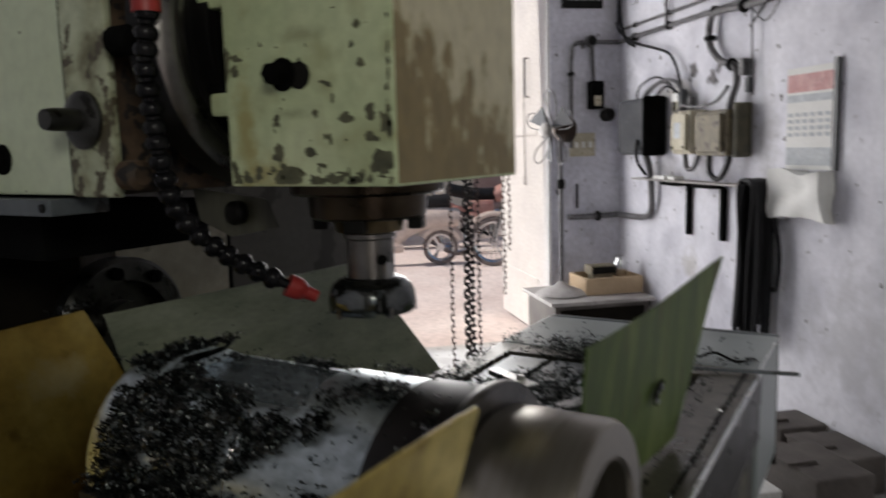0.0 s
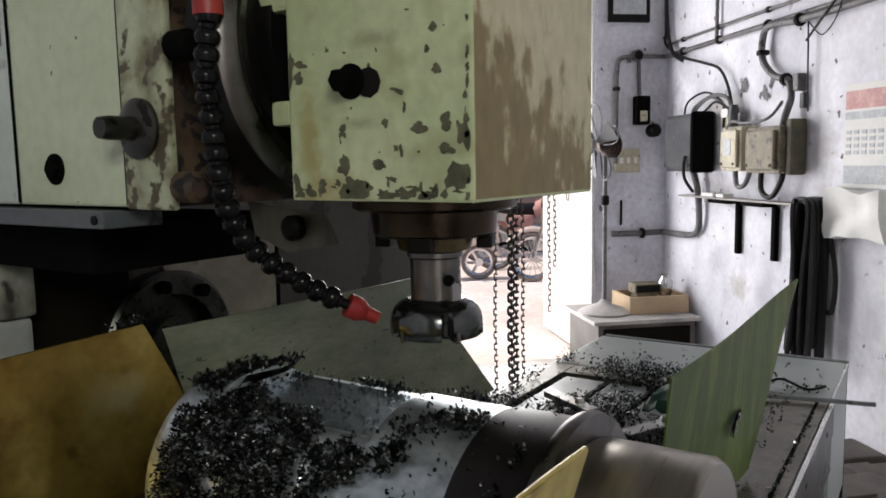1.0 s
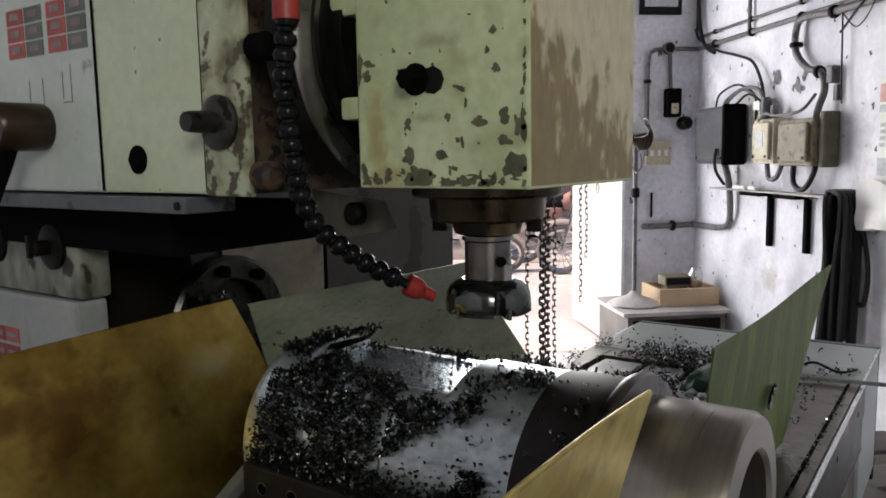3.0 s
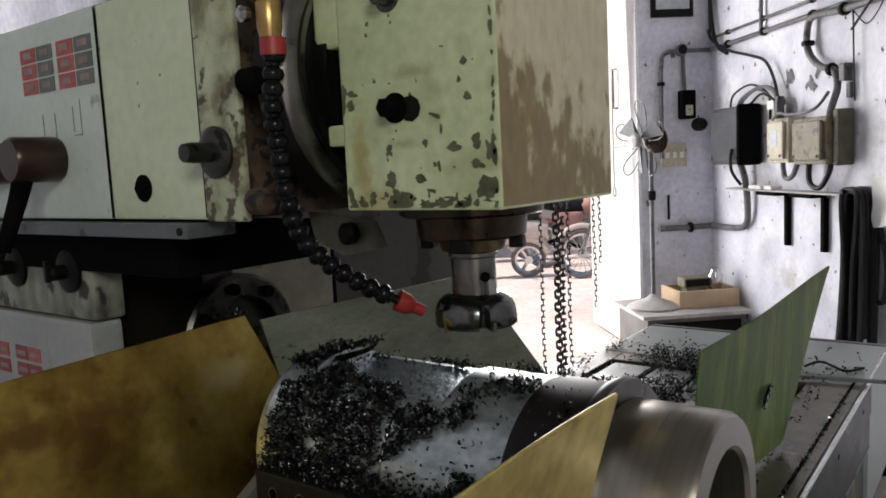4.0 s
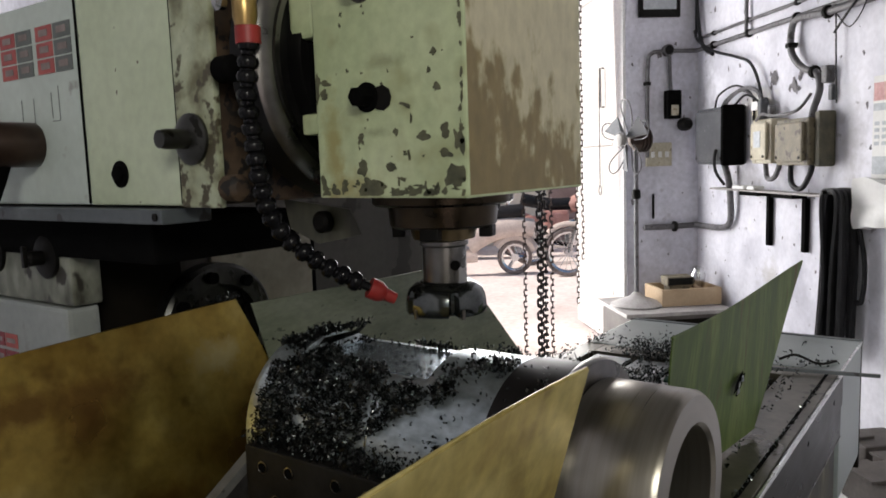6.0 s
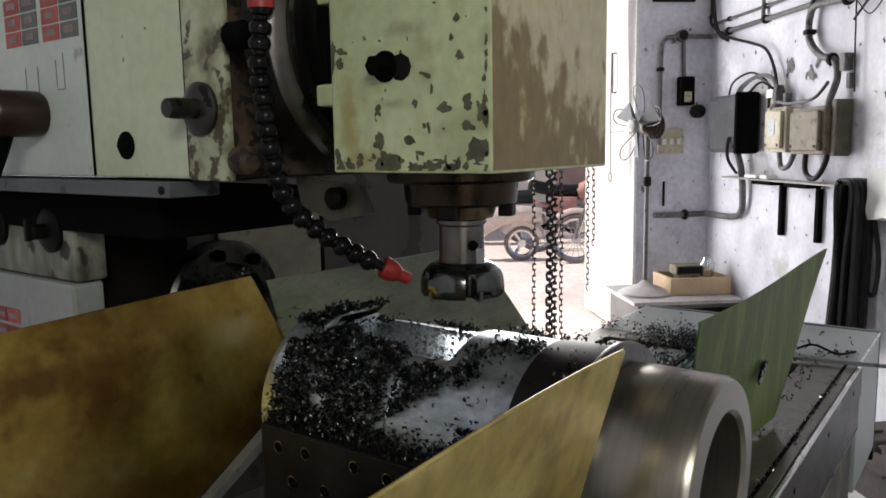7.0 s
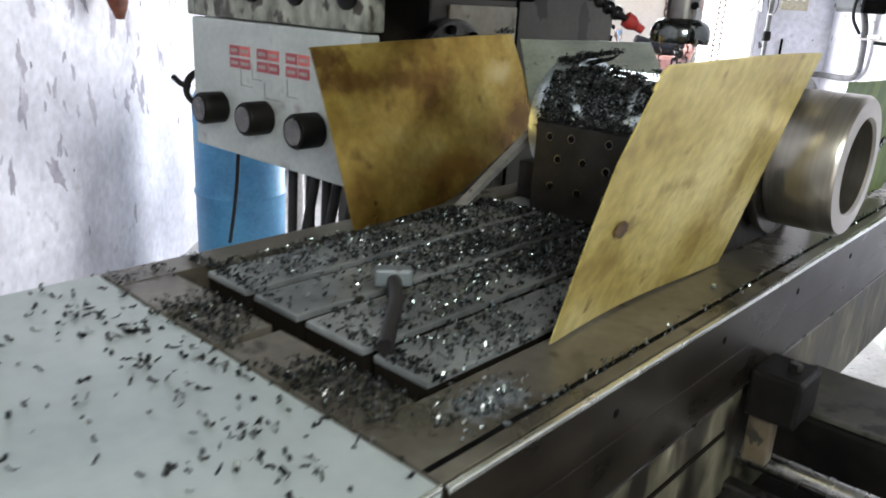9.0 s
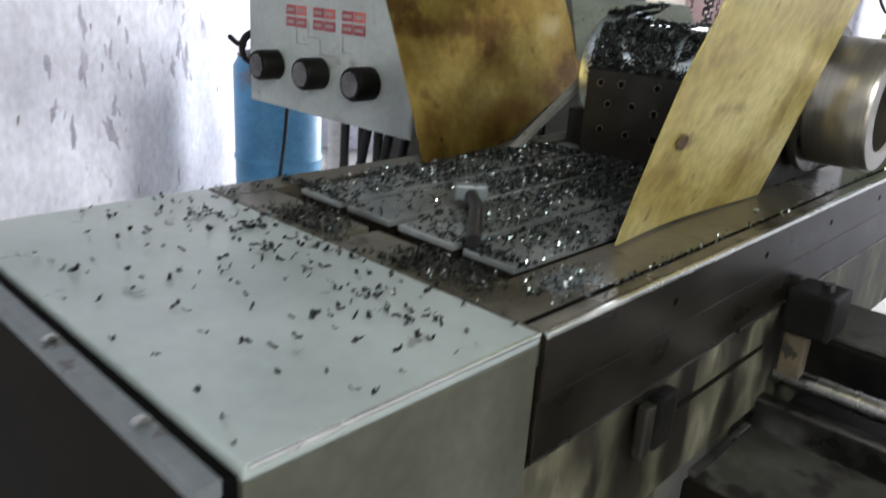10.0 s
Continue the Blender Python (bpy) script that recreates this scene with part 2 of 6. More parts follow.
M["print_faded"] = material("print_faded", [(0.52, 0.25, 0.24), (0.66, 0.42, 0.41)], 20, 0.7)
# near-white metal that paints the highlight along table and cover edges
M["edge_highlight"] = material("edge_highlight", [(0.62, 0.64, 0.62), (0.78, 0.80, 0.78)], 14, 0.25, 0.9)
M["swivel"] = material("swivel", [(0.004, 0.004, 0.004), (0.010, 0.0095, 0.009)], 14, 0.42, 0.2, bump=0.06, spec=0.2)
M["apron"] = material("apron", [(0.008, 0.007, 0.005), (0.028, 0.025, 0.017), (0.08, 0.075, 0.05), (0.20, 0.19, 0.135)], 11, 0.45, stretch=(1, 1, 0.45), spots=(0.010, 0.008, 0.006), spot_scale=13, spot_limit=0.53, spot_soft=0.12, bump=0.15, rough_var=0.15, grain=0.25, spec=0.3)
M["tray_grey"] = material("tray_grey", [(0.016, 0.015, 0.012), (0.04, 0.039, 0.032), (0.085, 0.085, 0.075)], 9, 0.5, 0.0, spots=(0.012, 0.011, 0.009), spot_scale=18, spot_limit=0.55, spot_soft=0.1, spec=0.2)
M["tan_block"] = material("tan_block", [(0.05, 0.038, 0.024), (0.10, 0.08, 0.05)], 22, 0.5, spots=(0.02, 0.017, 0.012), spot_scale=40, spot_limit=0.58)
M["pipe"] = material("pipe", [(0.075, 0.073, 0.078), (0.155, 0.15, 0.158)], 12, 0.55, spots=(0.045, 0.04, 0.038), spot_scale=40, spot_limit=0.60)
M["meter_grey"] = material("meter_grey", [(0.040, 0.043, 0.050), (0.075, 0.078, 0.085)], 12, 0.45, spots=(0.14, 0.14, 0.145), spot_scale=35, spot_limit=0.66, spot_soft=0.1)
M["meter_olive"] = material("meter_olive", [(0.045, 0.042, 0.026), (0.095, 0.085, 0.055)], 18, 0.6, spots=(0.16, 0.14, 0.10), spot_scale=30, spot_limit=0.64, spot_soft=0.08)
M["meter_cream"] = material("meter_cream", [(0.40, 0.36, 0.26), (0.52, 0.48, 0.37)], 14, 0.5, spots=(0.25, 0.2, 0.13), spot_scale=20, spot_limit=0.66)
M["meter_brown"] = material("meter_brown", [(0.12, 0.10, 0.065), (0.22, 0.19, 0.13)], 14, 0.6, spots=(0.055, 0.045, 0.03), spot_scale=26, spot_limit=0.56, spot_soft=0.08)
M["paper"] = material("paper", [(0.72, 0.72, 0.70), (0.8, 0.8, 0.78)], 6, 0.7, grain=0.03)
M["print_grey"] = material("print_grey", [(0.42, 0.45, 0.48), (0.55, 0.58, 0.6)], 20, 0.7)
M["print_red"] = material("print_red", [(0.34, 0.06, 0.06), (0.44, 0.11, 0.10)], 20, 0.6)
M["print_maroon"] = material("print_maroon", [(0.20, 0.03, 0.04), (0.28, 0.06, 0.07)], 20, 0.6)
M["print_dark"] = material("print_dark", [(0.10, 0.115, 0.11), (0.15, 0.165, 0.16)], 20, 0.6)
M["wood"] = material("wood", [(0.36, 0.25, 0.15), (0.44, 0.32, 0.20), (0.50, 0.37, 0.24)], 4, 0.75, grain=0.05)
M["bench"] = material("bench", [(0.055, 0.045, 0.04), (0.12, 0.105, 0.095)], 6, 0.7)
M["bench_top"] = material("bench_top", [(0.26, 0.245, 0.235), (0.38, 0.36, 0.345)], 8, 0.6)
M["rubber"] = material("rubber", [(0.006, 0.006, 0.007), (0.014, 0.014, 0.016)], 20, 0.55, spec=0.25)
M["white_paint"] = material("white_paint", [(0.74, 0.74, 0.74), (0.82, 0.82, 0.81)], 3, 0.5, spots=(0.5, 0.48, 0.46), spot_scale=16, spot_limit=0.72)
M["chain"] = material("chain", [(0.05, 0.035, 0.03), (0.11, 0.08, 0.07)], 60, 0.5, 0.7)
M["chain_dark"] = material("chain_dark", [(0.02, 0.018, 0.018), (0.05, 0.04, 0.04)], 60, 0.45, 0.7)
M["blue"] = material("blue", [(0.05, 0.20, 0.38), (0.08, 0.28, 0.48)], 7, 0.45, spots=(0.35, 0.37, 0.38), spot_scale=30, spot_limit=0.72)
M["copper"] = material("copper", [(0.026, 0.015, 0.011), (0.060, 0.038, 0.028)], 18, 0.32, 0.5)
M["facade"] = material("facade", [(0.62, 0.56, 0.46), (0.72, 0.66, 0.56)], 1.5, 0.85)
M["shutter"] = material("shutter", [(0.26, 0.17, 0.15), (0.40, 0.28, 0.25)], 3, 0.6)
# body and tyre colours are paled to give the glare of the yard
M["bike_pink"] = material("bike_pink", [(0.50, 0.42, 0.38), (0.6, 0.52, 0.47)], 10, 0.5)
M["bike_red"] = material("bike_red", [(0.42, 0.20, 0.17), (0.5, 0.28, 0.24)], 10, 0.5)
M["hazed_tyre"] = material("hazed_tyre", [(0.12, 0.10, 0.095), (0.2, 0.17, 0.16)], 20, 0.9)
M["chrome"] = material("chrome", [(0.5, 0.5, 0.5), (0.65, 0.65, 0.65)], 10, 0.2, 1.0)
M["cloth_green"] = material("cloth_green", [(0.01, 0.05, 0.035), (0.025, 0.10, 0.065)], 20, 0.8)


def stain(mat, colour, centre, size, amount=0.8, ragged=0.6, scale=22.0):
    """A ragged stain of its own shape at one place on a surface; also paints one shine."""
    n, l = mat.node_tree.nodes, mat.node_tree.links
    base = n["Principled BSDF"].inputs["Base Color"]
    old = base.links[0].from_socket
    co = n.new("ShaderNodeTexCoord")
    sub = n.new("ShaderNodeVectorMath")
    sub.operation = "SUBTRACT"
    sub.inputs[1].default_value = centre
    l.new(co.outputs["Object"], sub.inputs[0])
    div = n.new("ShaderNodeVectorMath")
    div.operation = "DIVIDE"
    div.inputs[1].default_value = size
    l.new(sub.outputs[0], div.inputs[0])
    ln = n.new("ShaderNodeVectorMath")
    ln.operation = "LENGTH"
    l.new(div.outputs[0], ln.inputs[0])
    nz = n.new("ShaderNodeTexNoise")
    nz.inputs["Scale"].default_value, nz.inputs["Detail"].default_value, nz.inputs["Roughness"].default_value = scale, 8, 0.65
    l.new(co.outputs["Object"], nz.inputs["Vector"])
    add = n.new("ShaderNodeMath")
    add.operation = "MULTIPLY_ADD"
    l.new(nz.outputs["Fac"], add.inputs[0])
    add.inputs[1].default_value = 5 * ragged
    l.new(ln.outputs["Value"], add.inputs[2])
    mr = n.new("ShaderNodeMapRange")
    mr.inputs[1].default_value, mr.inputs[2].default_value = 0.25 + 2.5 * ragged, 1.15 + 2.5 * ragged
    mr.inputs[3].default_value, mr.inputs[4].default_value = amount, 0.0
    l.new(add.outputs[0], mr.inputs[0])
    mix = n.new("ShaderNodeMix")
    mix.data_type = "RGBA"
    l.new(mr.outputs[0], mix.inputs[0])
    l.new(old, mix.inputs[6])
    mix.inputs[7].default_value = (*colour, 1)
    l.new(mix.outputs[2], base)


# rusty runs on the head, brown oil on the guards, smudges on the plaster
stain(M["head_green"], (0.30, 0.25, 0.08), (-0.322, 0.70, 1.445), (0.016, 0.1, 0.060), 0.75, 0.5, 40)
stain(M["head_green"], (0.33, 0.27, 0.10), (-0.300, 0.70, 1.405), (0.030, 0.1, 0.020), 0.7, 0.6, 40)
stain(M["head_green"], (0.16, 0.15, 0.08), (-0.245, 0.70, 1.528), (0.030, 0.1, 0.007), 0.45, 0.5, 50)
stain(M["head_green"], (0.16, 0.15, 0.08), (-0.265, 0.70, 1.458), (0.020, 0.1, 0.006), 0.45, 0.5, 50)
stain(M["oily_sheet"], (0.10, 0.045, 0.012), (-0.65, 0.42, 1.165), (0.2, 0.30, 0.022), 0.75, 0.7, 16)
stain(M["oily_sheet"], (0.07, 0.03, 0.010), (-0.65, 0.385, 1.195), (0.2, 0.05, 0.035), 0.85, 0.7, 26)
stain(M["oily_sheet"], (0.20, 0.09, 0.018), (-0.56, 0.62, 1.005), (0.2, 0.14, 0.030), 0.6, 0.7, 18)
# pale yellow patch paints the shine near the guard's upper far corner
stain(M["oily_sheet"], (0.55, 0.46, 0.25), (-0.64, 0.80, 1.170), (0.2, 0.045, 0.025), 0.55, 0.6, 30)
stain(M["oily_sheet"], (0.02, 0.012, 0.006), (-0.53, 0.42, 0.985), (0.2, 0.005, 0.005), 0.9, 0.2, 60)
stain(M["yellow_sheet"], (0.12, 0.07, 0.02), (-0.05, 0.345, 1.075), (0.2, 0.030, 0.012), 0.7, 0.7, 40)
stain(M["yellow_sheet"], (0.20, 0.13, 0.03), (-0.05, 0.42, 1.115), (0.2, 0.050, 0.014), 0.6, 0.7, 34)
stain(M["table_rim"], (0.40, 0.44, 0.48), (-0.062, 0.125, 0.95), (0.026, 0.045, 0.1), 0.75, 0.6, 60)
stain(M["yellow_sheet"], (0.18, 0.12, 0.03), (-0.03, 0.61, 1.13), (0.2, 0.020, 0.11), 0.5, 0.8, 22)

# ---------------------------------------------------------------- mesh helpers


def mesh_object(name, bm, mats, smooth=False):
    me = bpy.data.meshes.new(name)
    bmesh.ops.recalc_face_normals(bm, faces=bm.faces)
    bm.to_mesh(me)
    bm.free()
    for m in mats if isinstance(mats, (list, tuple)) else [mats]:
        me.materials.append(m)
    if smooth:
        me.shade_smooth()
        me.set_sharp_from_angle(angle=radians(38))
    return new(name, me)


def part(name, bm, mats, parent, label="", smooth=False):
    ob = mesh_object(name, bm, mats, smooth)
    ob.parent = parent
    if label:
        ob["label"] = label
    return ob


def thing(name, label, category, group="", kind=""):
    return tagged(new(name), label, category, group, kind)


def add_box(bm, lo, hi, bevel=0.0, m=None, mat=0):
    lo, hi = Vector(lo), Vector(hi)
    r = bmesh.ops.create_cube(bm, size=1.0, matrix=Matrix.Translation((lo + hi) / 2) @ Matrix.Diagonal((*(hi - lo), 1)))
    vs = r["verts"]
    fs = {f for v in vs for f in v.link_faces}
    if bevel:
        es = list({e for v in vs for e in v.link_edges})
        out = bmesh.ops.bevel(bm, geom=es, offset=bevel, segments=2, profile=0.6, affect="EDGES")
        vs = list({v for f in out["faces"] for v in f.verts} | {v for v in vs if v.is_valid})
        fs = {f for v in vs for f in v.link_faces}
    for f in fs:
        f.material_index = mat
    if m is not None:
        bmesh.ops.transform(bm, matrix=m, verts=vs)
    return bm


def box(lo, hi, bevel=0.0, m=None):
    return add_box(bmesh.new(), lo, hi, bevel, m)


def add_lathe(bm, profile, m=None, n=28, caps=True, mat=0):
    """profile: (radius, height) pairs along the local z axis."""
    rings, m = [], m or Matrix()
    for r, z in profile:
        rings.append([bm.verts.new(m @ Vector((r * math.cos(2 * math.pi * i / n), r * math.sin(2 * math.pi * i / n), z))) for i in range(n)])
    for a, b in zip(rings, rings[1:]):
        for i in range(n):
            f = bm.faces.new((a[i], a[(i + 1) % n], b[(i + 1) % n], b[i]))
            f.material_index = mat
    if caps:
        bm.faces.new(rings[0][::-1]).material_index = mat
        bm.faces.new(rings[-1]).material_index = mat
    return bm


def lathe(profile, m=None, n=28, caps=True):
    return add_lathe(bmesh.new(), profile, m, n, caps)


def smooth_path(pts, k=6):
    pts = [Vector(p) for p in pts]
    out = []
    for i in range(len(pts) - 1):
        p0, p1, p2, p3 = pts[max(i - 1, 0)], pts[i], pts[i + 1], pts[min(i + 2, len(pts) - 1)]
        for j in range(k):
            u = j / k
            out.append(0.5 * (2 * p1 + (p2 - p0) * u + (2 * p0 - 5 * p1 + 4 * p2 - p3) * u * u + (3 * p1 - p0 - 3 * p2 + p3) * u ** 3))
    return out + [pts[-1]]


def add_tube(bm, pts, radius, n=8):
    pts = [Vector(p) for p in pts]
    rings, side = [], None
    for i, p in enumerate(pts):
        d = (pts[min(i + 1, len(pts) - 1)] - pts[max(i - 1, 0)]).normalized()
        if side is None:
            side = d.orthogonal().normalized()
        side = (side - d * side.dot(d)).normalized()
        up = d.cross(side)
        r = radius(i / (len(pts) - 1)) if callable(radius) else radius
        rings.append([bm.verts.new(p + side * r * math.cos(2 * math.pi * k / n) + up * r * math.sin(2 * math.pi * k / n)) for k in range(n)])
    for a, b in zip(rings, rings[1:]):
        for k in range(n):
            bm.faces.new((a[k], a[(k + 1) % n], b[(k + 1) % n], b[k]))
    bm.faces.new(rings[0][::-1])
    bm.faces.new(rings[-1])
    return bm


def tube(pts, radius, n=8, curve=True):
    return add_tube(bmesh.new(), smooth_path(pts) if curve else pts, radius, n)


def add_plate(bm, corners, thick, mat=0):
    """A flat or bent plate through outline corners in order, thick along its normal."""
    vs = [Vector(c) for c in corners]
    nrm = (vs[1] - vs[0]).cross(vs[2] - vs[0]).normalized() * thick
    a, b = [bm.verts.new(v) for v in vs], [bm.verts.new(v + nrm) for v in vs]
    k = len(vs)
    bm.faces.new(a).material_index = mat
    bm.faces.new(b[::-1]).material_index = mat
    for i in range(k):
        bm.faces.new((a[i], b[i], b[(i + 1) % k], a[(i + 1) % k])).material_index = mat
    return bm


def add_blob(bm, m, rx, ry, rnd, rough=0.7, n=18, lift=0.0):
    """A thin ragged flake in the local xy plane."""
    ph = rnd.uniform(0, 60)
    vs = []
    for i in range(n):
        a = 2 * math.pi * i / n
        p = Vector((math.cos(a), math.sin(a), 0))
        q = 1 + rough * noise.noise(p * 1.2 + Vector((ph, 0, 0))) + 0.45 * rough * noise.noise(p * 3.4 + Vector((0, ph, 0)))
        vs.append(bm.verts.new(m @ Vector((rx * q * p.x, ry * q * p.y, lift))))
    bm.faces.new(vs)
    return bm


AX_X = Matrix.Rotation(radians(90), 4, "Y")            # local z to +x
AX_NY = Matrix.Rotation(radians(90), 4, "X")           # local z to -y


def at(x, y, z, turn=None):
    return Matrix.Translation((x, y, z)) @ (turn or Matrix())


# wall frames: x along the wall, y out of the room, z up
METER = Matrix.Translation(N_W * D_METER) @ Matrix(((-U_W.x, N_W.x, 0, 0), (-U_W.y, N_W.y, 0, 0), (0, 0, 1, 0), (0, 0, 0, 1)))
DOOR = Matrix.Translation(U_W * D_DOOR) @ Matrix(((N_W.x, U_W.x, 0, 0), (N_W.y, U_W.y, 0, 0), (0, 0, 1, 0), (0, 0, 0, 1)))
LEFT = Matrix.Translation(N_W * D_LEFT) @ Matrix(((U_W.x, -N_W.x, 0, 0), (U_W.y, -N_W.y, 0, 0), (0, 0, 1, 0), (0, 0, 0, 1)))
BACK = Matrix.Translation(U_W * D_BACK) @ Matrix(((-N_W.x, -U_W.x, 0, 0), (-N_W.y, -U_W.y, 0, 0), (0, 0, 1, 0), (0, 0, 0, 1)))


def on_meter(a, off, z):
    return METER @ Vector((-a, -off, z))


def on_door(b, off, z):
    return DOOR @ Vector((b, -off, z))


for a, z, wide, high, colour in ((4.05, 0.70, 0.13, 0.09, (0.40, 0.38, 0.34)), (4.35, 1.25, 0.35, 0.10, (0.42, 0.41, 0.42)), (3.35, 1.45, 0.10, 0.25, (0.45, 0.44, 0.44)),
                                 (4.86, 1.65, 0.10, 0.35, (0.36, 0.36, 0.39)), (2.7, 0.55, 0.35, 0.30, (0.50, 0.50, 0.52)), (3.62, 1.66, 0.30, 0.10, (0.86, 0.87, 0.92)), (4.25, 1.72, 0.22, 0.08, (0.84, 0.80, 0.74))):
    stain(M["plaster"], colour, on_meter(a, 0, z), (wide, wide, high), 0.6, 0.6, 12)


# ---------------------------------------------------------------- the room
def structure(name, bm, mat, label, category):
    return tagged(mesh_object(name, bm, mat), label, category, kind="structure")


T = 0.23
DB0, DB1, DH = 0.15, 2.09, 3.0
SB0, SB1, SH = -0.1, 1.2, 3.1


def wall_with_opening(lo, hi, o0, o1, top, m):
    bm = bmesh.new()
    add_box(bm, (lo, 0, 0), (o0, T, H_ROOM), 0, m)
    add_box(bm, (o1, 0, 0), (hi, T, H_ROOM), 0, m)
    add_box(bm, (o0, 0, top), (o1, T, H_ROOM), 0, m)
    return bm


ROOM_M = Matrix(((N_W.x, U_W.x, 0, 0), (N_W.y, U_W.y, 0, 0), (0, 0, 1, 0), (0, 0, 0, 1)))
structure("floor", box((D_LEFT - T, D_BACK - T, -0.1), (D_METER + T, D_DOOR + T, 0.0), 0, ROOM_M), M["floor"], "worn grey concrete workshop floor with oil stains", "floor")
structure("ceiling", box((D_LEFT - T, D_BACK - T, H_ROOM), (D_METER + T, D_DOOR + T, H_ROOM + 0.15), 0, ROOM_M), M["ceiling"], "unseen workshop ceiling, dark grey to cut bounce light", "ceiling")
structure("wall_meter", box((-D_DOOR - T, 0, 0), (-D_BACK + T, T, H_ROOM), 0, METER), M["plaster"], "bluish white plaster wall, chipped and stained", "wall")
structure("wall_door", wall_with_opening(D_LEFT, D_METER, DB0, DB1, DH, DOOR), M["plaster_stained"], "grimy bluish white plaster wall beside the doorway", "wall")
structure("wall_left", box((D_BACK - T, 0, 0), (D_DOOR + T, T, H_ROOM), 0, LEFT), M["plaster_stained"], "bright whitewashed wall with grey water stains", "wall")
structure("wall_back", wall_with_opening(-D_METER, -D_LEFT, -SB1, -SB0, SH, BACK), M["back_plaster"], "unseen back wall with a doorway, dark grey to cut bounce light", "wall")
structure("ground", box((-400, -400, -0.3), (400, 400, -0.02)), M["yard"], "pale pinkish dusty concrete yard outside the door", "ground")


def build_door_leaf():
    """The leaf stands open into the yard, hinged at the jamb."""
    d = thing("door_1", "open white painted sheet metal door leaf", "door", kind="structure")
    part("door_leaf", box((DB1 - 0.012, T + 0.01, 0.03), (DB1 + 0.026, T + 0.98, DH - 0.06), 0.005, DOOR), M["white_paint"], d)
    part("jamb_trim", box((DB1 - 0.022, 0.006, 0), (DB1 - 0.001, T + 0.004, DH - 0.1), 0.003, DOOR), M["white_paint"], d, "white painted door jamb")
    for z in (0.4, 1.5, 2.6):
        part("stiffener", box((DB1 - 0.020, T + 0.03, z), (DB1 - 0.0125, T + 0.96, z + 0.04), 0.002, DOOR), M["white_paint"], d)
    x = DB1 - 0.05
    bm = bmesh.new()
    add_tube(bm, [DOOR @ Vector(p) for p in ((DB1 - 0.02, 0.42, 1.78), (x, 0.42, 1.78), (x, 0.42, 2.06), (DB1 - 0.02, 0.42, 2.06))], 0.008, 6)
    part("door_handle", bm, M["pipe"], d, "dark bar pull handle")
    cord = tube([DOOR @ Vector((x + 0.02, 0.50, 2.0)), DOOR @ Vector((x + 0.018, 0.50, 1.6)), DOOR @ Vector((x + 0.02, 0.50, 1.2))], 0.004, 5)
    part("cord", cord, M["pipe"], d)
    part("cord_ring", tube([DOOR @ Vector((x + 0.02, 0.50 + 0.03 * math.cos(k), 1.165 + 0.035 * math.sin(k))) for k in np.linspace(0, 6.28, 9)], 0.004, 5), M["pipe"], d)


build_door_leaf()
# ---------------------------------------------------------------- the milling machine
MOVING = []                                            # what rides on the table


def hex_bolt(name, x, y, z, r, mat, parent, label="", depth=0.012, washer=True):
    bm = bmesh.new()
    if washer:
        add_lathe(bm, [(r * 1.45, 0), (r * 1.45, 0.002), (r * 1.3, 0.003)], at(x, y, z, AX_NY), 20)
    add_lathe(bm, [(r, 0.002), (r, depth * 0.8), (r * 0.85, depth)], at(x, y, z, AX_NY), 6)
    return part(name, bm, mat, parent, label)


